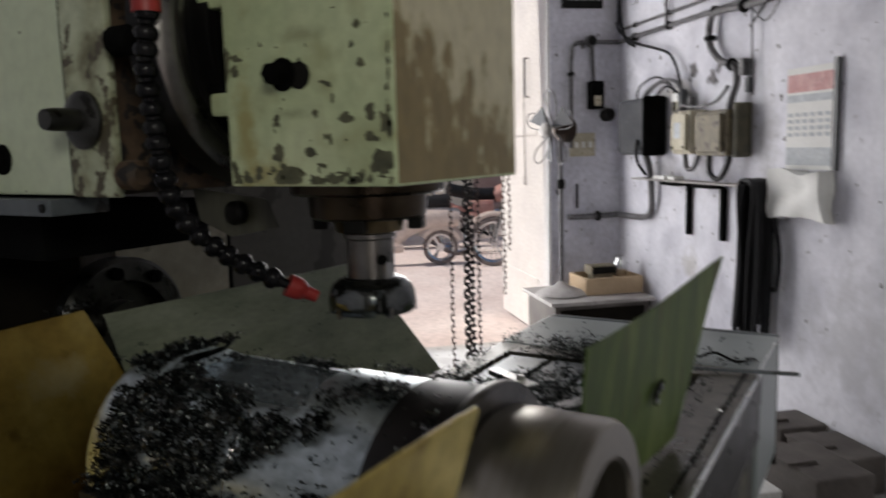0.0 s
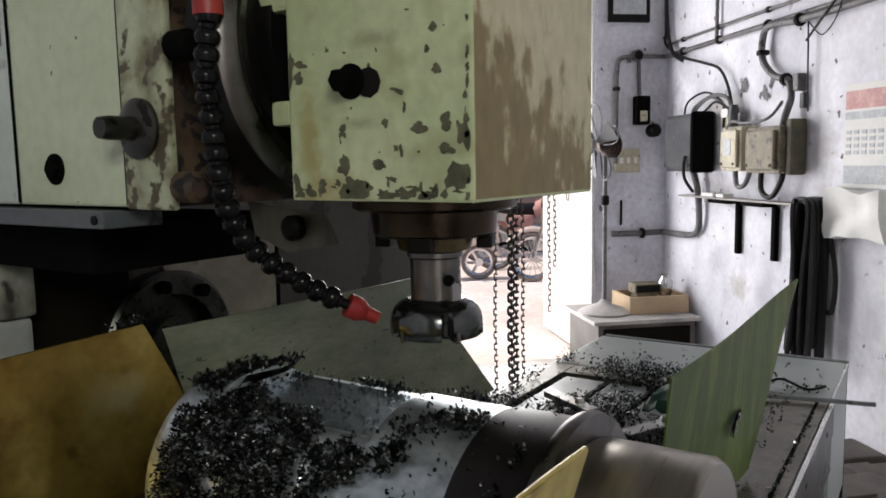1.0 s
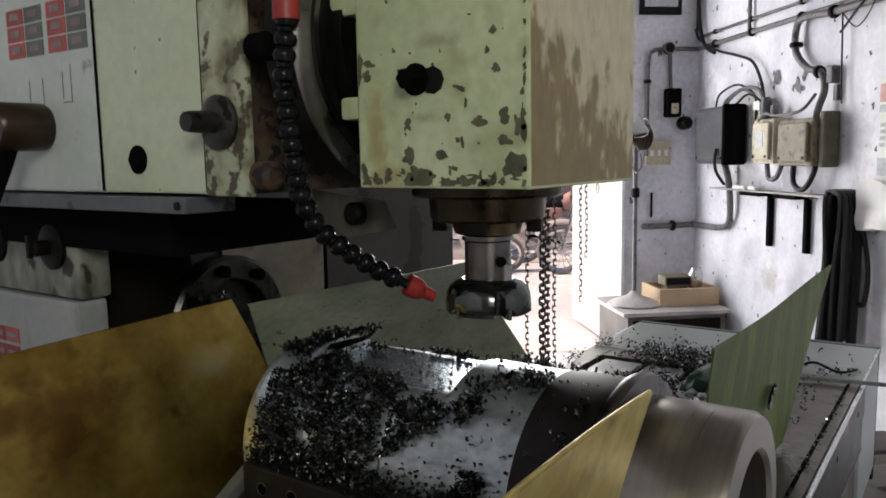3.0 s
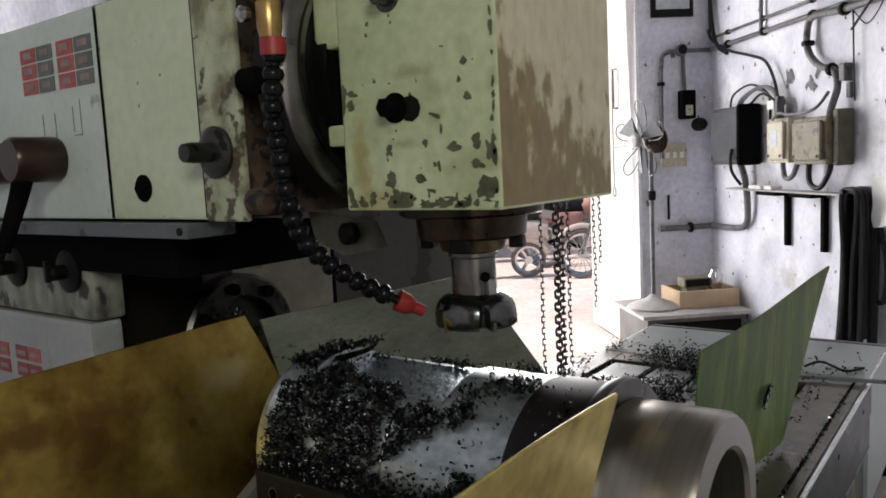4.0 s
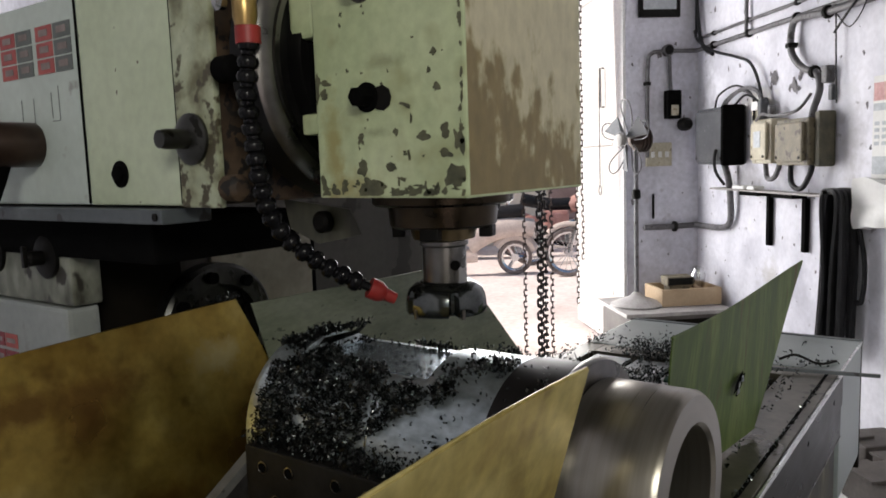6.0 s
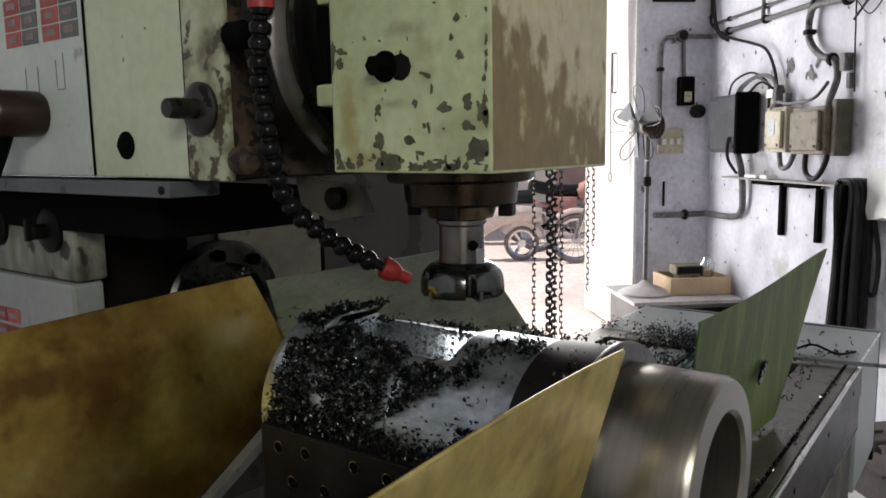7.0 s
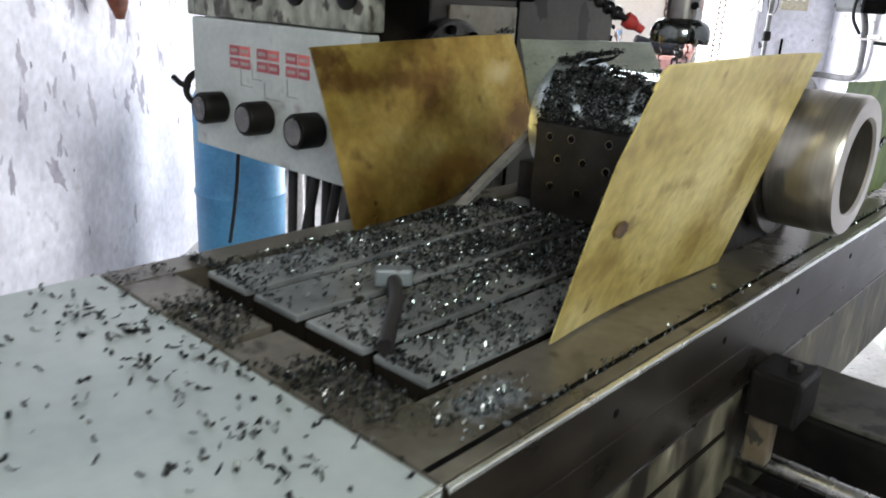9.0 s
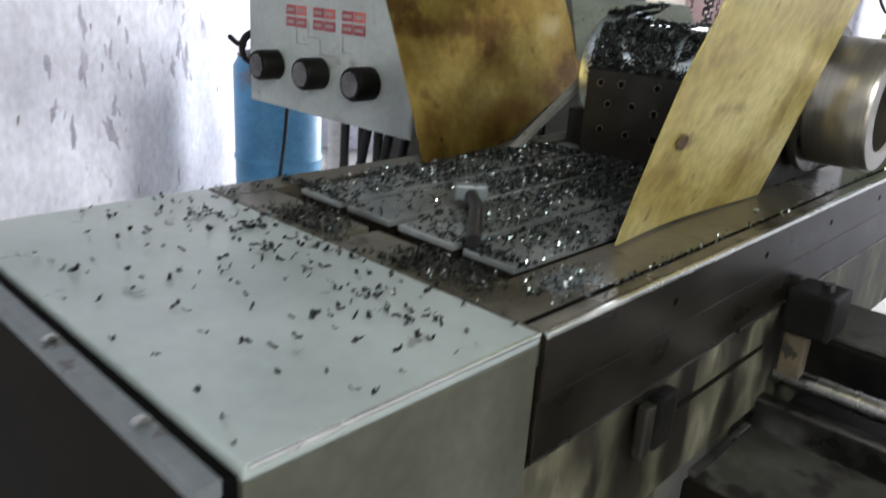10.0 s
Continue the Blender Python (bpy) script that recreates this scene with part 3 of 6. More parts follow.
def build_mill():
    mill = thing("milling_machine", "old pale green milling machine with flaking paint", "milling machine")
    # ram with its cover plates
    RY = 0.668
    ram = part("ram", box((-1.75, RY + 0.004, 1.385), (-0.470, 0.98, 1.668), 0.004), M["rust"], mill, "rust-stained iron ram body")
    part("cover_plate", box((-1.70, RY - 0.004, 1.384), (-0.744, RY + 0.003, 1.664), 0.003), M["panel_white"], ram, "pale grey-green plate with red speed charts")
    part("cover_plate", box((-0.739, RY - 0.004, 1.384), (-0.538, RY + 0.003, 1.664), 0.003), M["ram_cream"], ram, "pale cream painted cover plate")
    part("cover_plate", box((-0.536, RY - 0.006, 1.382), (-0.463, RY + 0.003, 1.666), 0.003), M["ram_worn"], ram, "scuffed cream strip with chipped paint")
    for x0, x1 in ((-0.7432, -0.7398), (-0.5375, -0.5364)):
        part("plate_seam", box((x0, RY - 0.0052, 1.386), (x1, RY - 0.0035, 1.662)), M["black"], ram)
    part("rail", box((-1.7, RY - 0.022, 1.362), (-0.555, RY + 0.05, 1.3805), 0.002), M["rail_grey"], ram, "grey steel edge rail")
    part("rail_screw", lathe([(0.005, 0), (0.005, 0.002)], at(-0.568, RY - 0.022, 1.371, AX_NY), 10), M["dark_iron"], ram)
    hex_bolt("socket_screw", -0.663, RY - 0.004, 1.424, 0.012, M["black"], ram, depth=0.008)
    # square-ended adjusting shaft
    flange = part("shaft_flange", lathe([(0.030, 0), (0.030, 0.004), (0.024, 0.008), (0.016, 0.010)], at(-0.507, RY - 0.006, 1.462, AX_NY), 24), M["oily_steel"], ram, smooth=True)
    part("square_shaft", lathe([(0.012, 0), (0.012, 0.028), (0.0105, 0.036)], at(-0.507, RY - 0.014, 1.462, AX_NY), 10), M["oily_steel"], flange, smooth=True)
    # speed charts: two blocks of three by two fields
    for gx in (-0.952, -0.847):
        for i in range(2):
            for j in range(3):
                x, z = gx + i * 0.048, 1.622 - j * 0.0225
                mat = M["print_dark"] if i else M["print_red"]
                fld = part("chart_field", box((x, RY - 0.0052, z - 0.011), (x + 0.044, RY - 0.0042, z + 0.009)), mat, ram)
                part("chart_mark", box((x + 0.010, RY - 0.0060, z - 0.005), (x + 0.034, RY - 0.0053, z + 0.004)), M["print_dim"], fld)
    for x, z0, z1 in ((-0.905, 1.535, 1.50), (-0.80, 1.548, 1.50), (-0.87, 1.535, 1.49), (-0.82, 1.54, 1.505)):
        part("chart_line", box((x, RY - 0.0047, z1), (x + 0.0012, RY - 0.0042, z0)), M["print_dark"], ram)
    part("chart_line", box((-0.905, RY - 0.0047, 1.5), (-0.87, RY - 0.0042, 1.5012)), M["print_dark"], ram)
    part("chart_line", box((-0.82, RY - 0.0047, 1.5), (-0.80, RY - 0.0042, 1.5012)), M["print_dark"], ram)
    # three speed levers
    for x, tilt in ((-0.875, 8), (-1.03, -6), (-1.19, 12)):
        hub = part("lever_hub", lathe([(0.030, 0), (0.032, 0.006), (0.032, 0.062), (0.028, 0.068)], at(x, RY - 0.004, 1.470, AX_NY), 24), M["copper"], ram, "brown oily lever hub", smooth=True)
        t = radians(tilt)
        p = [Vector((x, RY - 0.05, 1.465)), Vector((x - math.sin(t) * 0.05, RY - 0.06, 1.42)), Vector((x - math.sin(t) * 0.12, RY - 0.085, 1.345))]
        part("lever", tube(p, lambda u: 0.016 - 0.006 * u, 10), M["black"], hub, "black hanging speed lever", smooth=True)
    # swivel flange between ram and head
    fl = part("swivel_flange", lathe([(0.150, 0), (0.158, 0.006), (0.158, 0.045), (0.150, 0.052), (0.118, 0.054), (0.118, 0.075)], at(-0.440, 0.822, 1.545, AX_X), 48), M["swivel"], mill, "oily black swivel flange", smooth=True)
    # lighter ring added to carry the highlight on the glossy chamfer
    part("flange_edge", lathe([(0.1582, 0.044), (0.1583, 0.0455), (0.1505, 0.0528), (0.1400, 0.0545)], at(-0.440, 0.822, 1.545, AX_X), 64, caps=False), M["steel_dark"], fl, "flange edge ring in lighter steel for its highlight", smooth=True)
    ring = [(0.132, 0.0545), (0.1325, 0.058), (0.139, 0.058), (0.1395, 0.0545)]
    part("graduated_ring", lathe(ring, at(-0.440, 0.822, 1.545, AX_X), 48, caps=False), M["steel_dark"], fl, smooth=True)
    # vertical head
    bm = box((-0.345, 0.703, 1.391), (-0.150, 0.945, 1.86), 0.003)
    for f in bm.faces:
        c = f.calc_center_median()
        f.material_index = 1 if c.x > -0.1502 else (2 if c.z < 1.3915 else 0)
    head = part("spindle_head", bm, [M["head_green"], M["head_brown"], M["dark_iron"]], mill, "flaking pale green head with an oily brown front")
    # solid black block stands for the shaded inside of the notch
    part("head_notch", box((-0.384, 0.716, 1.4835), (-0.3462, 0.80, 1.5625), 0.004), M["black"], head, "black block for the shade in the clamp recess")
    part("head_flange", box((-0.384, 0.707, 1.563), (-0.3462, 0.90, 1.72), 0.005), M["head_green"], head, "pale upper lug of the head")
    part("head_flange", box((-0.372, 0.707, 1.460), (-0.3462, 0.90, 1.483), 0.004), M["head_green"], head, "pale lower lug of the head")
    # flaked paint on the head's side: large patches, then small ones at the foot and the corner
    rnd = random.Random(21)
    fl2 = bmesh.new()
    spots = [(-0.282, 1.452, 5, 6), (-0.282, 1.422, 7, 8), (-0.243, 1.423, 8, 4), (-0.200, 1.452, 7, 5), (-0.174, 1.456, 5, 8), (-0.221, 1.483, 9, 2), (-0.215, 1.469, 1.4, 5),
             (-0.219, 1.434, 1.7, 6), (-0.176, 1.435, 8, 4), (-0.158, 1.446, 6, 13), (-0.164, 1.412, 11, 10), (-0.268, 1.402, 15, 10), (-0.217, 1.396, 8, 3), (-0.337, 1.407, 5, 11),
             (-0.183, 1.498, 4, 4), (-0.192, 1.514, 3, 3), (-0.186, 1.531, 3, 3.5), (-0.342, 1.507, 6, 14), (-0.331, 1.513, 8, 3), (-0.331, 1.501, 5, 6), (-0.235, 1.457, 3, 4)]
    for k in range(len(spots) + 120):
        if k < len(spots):
            x, z, rx, rz = spots[k]
            rx, rz = rx * 0.001, rz * 0.001
        elif k < len(spots) + 50:
            x, z = rnd.uniform(-0.340, -0.157), 1.3955 + abs(rnd.gauss(0, 0.007))
            rx, rz = rnd.uniform(0.001, 0.006), rnd.uniform(0.001, 0.005)
        elif k < len(spots) + 85:
            x, z = -0.1535 - abs(rnd.gauss(0, 0.002)), rnd.uniform(1.395, 1.70)
            rx, rz = rnd.uniform(0.001, 0.0025), rnd.uniform(0.0015, 0.006)
        else:
            x, z = rnd.uniform(-0.335, -0.16), rnd.uniform(1.42, 1.68)
            rx, rz = rnd.uniform(0.0005, 0.0022), rnd.uniform(0.0007, 0.0028)
        add_blob(fl2, at(x, 0.70262 - 0.00007 * (k % 9), z, AX_NY @ Matrix.Rotation(rnd.uniform(-0.3, 0.3), 4, "Z")), rx, rz, rnd, 0.75, 26)
    for v in fl2.verts:
        v.co.x, v.co.z = min(max(v.co.x, -0.3425), -0.1522), max(v.co.z, 1.3936)
    tagged(part("flaked_paint", fl2, M["flake"], head, "dark bare patches in the paint"), kind="stuff")
    hex_bolt("head_bolt", -0.271, 0.703, 1.494, 0.0105, M["black"], head, depth=0.02)
    part("bare_spot", lathe([(0.013, 0), (0.013, 0.0012)], at(-0.252, 0.703, 1.492, AX_NY), 9), M["dark_iron"], head)
    hex_bolt("head_bolt", -0.274, 0.703, 1.603, 0.0105, M["steel_dark"], head, depth=0.02)
    # spindle nose, arbor and face mill
    cx, cy = -0.267, 0.822
    nose = part("spindle_nose", lathe([(0.082, 1.391), (0.082, 1.381), (0.078, 1.378), (0.064, 1.377), (0.062, 1.355), (0.058, 1.352), (0.030, 1.352)], at(cx, cy, 0), 40), M["nose_iron"], mill, "dark bronze-brown oily spindle nose", smooth=True)
    for k in range(4):
        a = radians(20 + 90 * k)
        part("drive_key", box((-0.011, 0.044, 1.340), (0.011, 0.060, 1.354), 0.002, at(cx, cy, 0, Matrix.Rotation(a, 4, "Z"))), M["dark_iron"], nose)
    arb = part("arbor", lathe([(0.0285, 1.3355), (0.0285, 1.331), (0.0255, 1.329), (0.0255, 1.289), (0.031, 1.287)], at(cx, cy, 0), 36), M["steel_dark"], mill, "dark steel tool arbor", smooth=True)
    part("arbor_cone", lathe([(0.040, 1.3515), (0.036, 1.338), (0.027, 1.336)], at(cx, cy, 0), 36), M["tool_tan"], arb, "tan oil-stained cone", smooth=True)
    build_face_mill(cx, cy, mill)
    # column: panels on the operator's side, bearing face towards the table
    col = part("column", box((-1.25, 0.93, 0.0), (-0.935, 1.735, 1.36), 0.01), M["column_grey"], mill, "tall grey column casting")
    part("column_top", box((-1.25, 0.99, 1.361), (-0.94, 1.735, 1.74), 0.01), M["column_grey"], col, "grey upper column casting")
    # near-black body, the shade behind the panels is put into its colour
    part("gearbox", box((-1.52, 0.757, 0.90), (-0.930, 0.929, 1.36), 0.006), M["column_dark"], col, "gearbox housing darkened for the shade under the ram")
    part("bearing_housing", box((-0.934, 0.99, 0.95), (-0.925, 1.245, 1.285), 0.003), M["column_tan"], col, "tan painted bearing housing")
    part("seam", box((-0.931, 1.247, 0.6), (-0.926, 1.256, 1.30)), M["black"], col)
    sp = part("horizontal_spindle", lathe([(0.125, 0), (0.125, 0.03), (0.118, 0.036), (0.085, 0.037), (0.083, 0.012), (0.05, 0.012), (0.05, 0.04), (0.03, 0.04)], at(-0.934, 0.985, 1.13, AX_X), 40), M["oily_steel"], col, "oily horizontal spindle nose ring", smooth=True)
    for k in range(8):
        a = 2 * math.pi * k / 8 + 0.2
        part("spindle_bolt", lathe([(0.011, 0), (0.011, 0.012), (0.006, 0.012)], at(-0.898, 0.985 + 0.102 * math.cos(a), 1.13 + 0.102 * math.sin(a), AX_X), 12), M["black"], sp)
    # black plate added to stand for the deep shade under the ram
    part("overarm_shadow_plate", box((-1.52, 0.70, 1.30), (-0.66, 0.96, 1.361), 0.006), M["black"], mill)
    brk = part("hose_bracket", add_plate(bmesh.new(), [(-0.51, 0.80, 1.384), (-0.394, 0.80, 1.372), (-0.377, 0.80, 1.340), (-0.45, 0.80, 1.327), (-0.50, 0.80, 1.345)], 0.003), M["oily_green"], mill, "oily sheet bracket behind the hose")
    part("bracket_knob", lathe([(0.014, 0), (0.014, 0.010), (0.009, 0.014)], at(-0.432, 0.797, 1.356, AX_NY), 14), M["dark_iron"], brk, smooth=True)
    # flaked dial panel over a white control panel
    PY = 0.706
    dial = part("dial_panel", box((-1.60, PY, 1.222), (-0.892, PY + 0.05, 1.361), 0.006), M["panel_flaked"], mill, "paint-flaked panel with dials")
    for x in (-1.50, -1.30, -1.13, -0.955):
        d = part("dial", lathe([(0.034, 0), (0.034, 0.006), (0.028, 0.010), (0.012, 0.011), (0.012, 0.03), (0.008, 0.034)], at(x, PY, 1.298, AX_NY), 26), M["dark_iron"], dial, smooth=True)
        part("dial_pointer", box((x - 0.004, PY - 0.04, 1.285), (x + 0.004, PY - 0.033, 1.318), 0.001), M["dark_iron"], d)
    part("shift_rod", lathe([(0.012, 0), (0.012, 0.13), (0.009, 0.14)], at(-1.62, PY - 0.02, 1.29, AX_X), 12), M["dark_iron"], dial, smooth=True)
    pan = part("control_panel", box((-1.575, PY - 0.004, 0.885), (-0.905, PY + 0.05, 1.219), 0.008), M["control_white"], mill, "greyish white control panel with red charts")
    for x in (-1.395, -1.278, -1.163):
        for i in range(2):
            for j in range(2):
                fx, fz = x + i * 0.046, 1.148 - j * 0.030
                fld = part("chart_field", box((fx, PY - 0.0056, fz - 0.012), (fx + 0.042, PY - 0.0044, fz + 0.012)), M["print_red"] if i and j == 0 else M["print_maroon"], pan)
                part("chart_mark", box((fx + 0.006, PY - 0.0064, fz - 0.004), (fx + 0.036, PY - 0.0057, fz + 0.004)), M["print_dim"], fld)
    for x0, x1, z in ((-1.35, -1.30, 1.065), (-1.25, -1.19, 1.045), (-1.16, -1.12, 1.06), (-1.30, -1.26, 1.085)):
        part("chart_line", box((x0, PY - 0.0050, z), (x1, PY - 0.0044, z + 0.0016)), M["print_dark"], pan)
        part("chart_line", box((x0, PY - 0.0050, z), (x0 + 0.0016, PY - 0.0044, z + 0.04)), M["print_dark"], pan)
    for x in (-1.44, -1.245, -1.05):
        knob = part("knob", lathe([(0.036, 0), (0.040, 0.004), (0.040, 0.060), (0.036, 0.066), (0.034, 0.064), (0.010, 0.062)], at(x, PY - 0.004, 1.000, AX_NY), 28), M["dark_iron"], pan, "dark turned iron knob", smooth=True)
        part("knob_face", lathe([(0.030, 0), (0.030, 0.003)], at(x, PY - 0.069, 1.000, AX_NY), 24), M["steel_dark"], knob)
    hw = part("hand_wheel", lathe([(0.040, -0.012), (0.048, -0.012), (0.053, 0), (0.048, 0.012), (0.040, 0.012), (0.035, 0), (0.040, -0.012)], at(-1.60, PY + 0.03, 1.03, Matrix.Rotation(radians(-80), 4, "Y")), 32, caps=False), M["dark_iron"], pan, smooth=True)
    part("hand_wheel_grip", tube([(-1.590, PY - 0.010, 1.035), (-1.615, PY - 0.020, 1.04), (-1.645, PY - 0.025, 1.055)], 0.008, 10), M["dark_iron"], hw, smooth=True)
    # bed and saddle under the table
    part("saddle", box((-0.62, 0.34, 0.50), (-0.02, 1.10, 0.619), 0.008), M["oily_green"], mill, "oil-streaked pale green saddle")
    part("knee", box((-0.90, 0.40, 0.0), (-0.06, 1.05, 0.499), 0.02), M["oily_green"], mill, "oily green machine bed")
    tray = part("chip_tray", box((0.0, 0.40, 0.595), (0.42, 0.60, 0.607), 0.003), M["tray_grey"], mill, "grey worn tray plate with a dark front edge")
    part("tray_front", box((0.0, 0.385, 0.40), (0.42, 0.399, 0.606), 0.004), M["column_dark"], tray, "dark oily front plate")
    part("tray_lip", box((-0.001, 0.40, 0.6075), (0.012, 0.59, 0.617), 0.003), M["steel_dark"], tray)
    part("tray_floor", box((-0.05, 0.62, 0.52), (0.42, 1.30, 0.535), 0.003), M["dark_iron"], mill, "black iron chip pan")
    part("feed_screw", lathe([(0.017, 0), (0.017, 0.44)], at(-0.02, 0.70, 0.665, AX_X), 18), M["steel"], mill, "bare steel feed rod", smooth=True)
    part("guide_bar", box((-0.02, 0.640, 0.580), (0.42, 0.668, 0.640), 0.005), M["steel_dark"], mill, "dark steel guide bar")
    part("guide_bar", box((-0.02, 0.82, 0.60), (0.42, 1.02, 0.70), 0.008), M["dark_iron"], mill, "black slide box")
    part("slide_plate", box((-0.02, 0.825, 0.7005), (0.42, 1.015, 0.708), 0.002), M["tray_grey"], mill)
    # coolant hose: valve, ball segments, red nozzle
    pts = smooth_path([(-0.391, 0.655, 1.555), (-0.398, 0.655, 1.503), (-0.399, 0.660, 1.460), (-0.399, 0.665, 1.417), (-0.404, 0.680, 1.378), (-0.400, 0.700, 1.347),
                       (-0.381, 0.720, 1.322), (-0.357, 0.745, 1.299), (-0.338, 0.768, 1.283)], 12)
    length = [0.0]
    for a, b in zip(pts, pts[1:]):
        length.append(length[-1] + (b - a).length)
    hose = part("coolant_hose", tube([pts[i] for i in range(0, len(pts), 6)], 0.0055, 8), M["hose"], mill, "black jointed coolant hose", smooth=True)
    s, step = 0.0, 0.0175
    while s < length[-1]:
        i = min(range(len(length)), key=lambda k: abs(length[k] - s))
        d = (pts[min(i + 1, len(pts) - 1)] - pts[max(i - 1, 0)]).normalized()
        q = at(*pts[i], d.to_track_quat("Z", "Y").to_matrix().to_4x4())
        part("hose_segment", lathe([(0.0065, -0.009), (0.0105, -0.006), (0.0120, -0.001), (0.0105, 0.004), (0.0075, 0.006), (0.0075, 0.009)], q, 16), M["hose"], hose, smooth=True)
        s += step
    d = (pts[-1] - pts[-3]).normalized()
    q = at(*pts[-1], d.to_track_quat("Z", "Y").to_matrix().to_4x4())
    part("nozzle", lathe([(0.0125, 0), (0.0125, 0.012), (0.009, 0.020), (0.0075, 0.021), (0.0068, 0.034)], q, 18), M["red_plastic"], hose, "red plastic nozzle", smooth=True)
    part("hose_collar", lathe([(0.0135, 0), (0.0135, 0.018)], at(-0.391, 0.655, 1.556), 14), M["red_plastic"], hose, "red collar", smooth=True)
    valve = part("valve", lathe([(0.011, 1.575), (0.013, 1.585), (0.013, 1.61), (0.010, 1.615), (0.010, 1.64), (0.014, 1.642), (0.014, 1.66)], at(-0.394, 0.655, 0), 14), M["brass"], mill, "brass coolant valve wrapped in orange tape", smooth=True)
    part("valve_tape", lathe([(0.015, 1.612), (0.016, 1.62), (0.015, 1.75)], at(-0.397, 0.655, 0), 14), M["orange_tape"], valve, smooth=True)
    part("valve_screw", lathe([(0.008, 0), (0.009, 0.008), (0.004, 0.012)], at(-0.416, 0.645, 1.600, AX_NY), 10), M["chrome"], valve, smooth=True)
    for z, mat in ((1.555, "black"), (1.425, "rust")):
        part("pipe_clip", lathe([(0.015, 0), (0.015, 0.02), (0.010, 0.025)], at(-0.445, 0.660, z - 0.02, AX_X), 12), M[mat], ram, smooth=True)


def build_face_mill(cx, cy, parent):
    n = 70
    low = lambda z: 1.2885 - (1.2885 - z) * 0.78
    prof = [(0.029, 1.2885), (0.031, 1.2862), (0.037, 1.2835), (0.0425, 1.277), (0.0460, 1.268), (0.0472, 1.258), (0.0472, 1.2445), (0.0455, 1.241), (0.030, 1.2405)]
    bm = bmesh.new()
    rings = []
    for r, z in prof:
        ring, z = [], low(z)
        for i in range(n):
            gap = z < 1.277 and i % 14 in (0, 1)
            rr = min(r, 0.0385) if gap else r
            zz = z + (0.005 if gap and z < 1.2555 else 0)
            a = 2 * math.pi * i / n + 0.46
            ring.append(bm.verts.new((cx + rr * math.cos(a), cy + rr * math.sin(a), zz)))
        rings.append(ring)
    for a, b in zip(rings, rings[1:]):
        for i in range(n):
            bm.faces.new((a[i], a[(i + 1) % n], b[(i + 1) % n], b[i]))
    bm.faces.new(rings[0])
    bm.faces.new(rings[-1])
    mill = part("face_mill", bm, M["cutter"], parent, "dark polished face mill with carbide inserts", smooth=True)
    for k in range(5):
        a = 2 * math.pi * (k * 14 + 3.2) / n + 0.46
        q = at(cx, cy, 0, Matrix.Rotation(a, 4, "Z"))
        part("insert", box((0.036, -0.0022, low(1.2378)), (0.0482, 0.0015, low(1.252)), 0.0006, q), M["steel_dark"], mill)
        part("insert_screw", lathe([(0.0022, 0), (0.0022, 0.0008)], q @ at(0.0425, -0.0022, low(1.245), AX_NY), 8), M["black"], mill)
    part("clamp_screw", lathe([(0.0045, 0), (0.006, 0.006)], at(cx + 0.022, cy - 0.012, 1.309, Matrix.Rotation(radians(90), 4, "X") @ Matrix.Rotation(radians(45), 4, "Y")), 10), M["black"], mill)
    part("drive_tab", box((0.022, -0.006, 1.288), (0.032, 0.006, 1.306), 0.001, at(cx, cy, 0, Matrix.Rotation(radians(-15), 4, "Z"))), M["steel"], mill)


build_mill()

# ---------------------------------------------------------------- what rides on the table


def rides(ob):
    MOVING.append(ob)
    return ob


TZ = 0.95


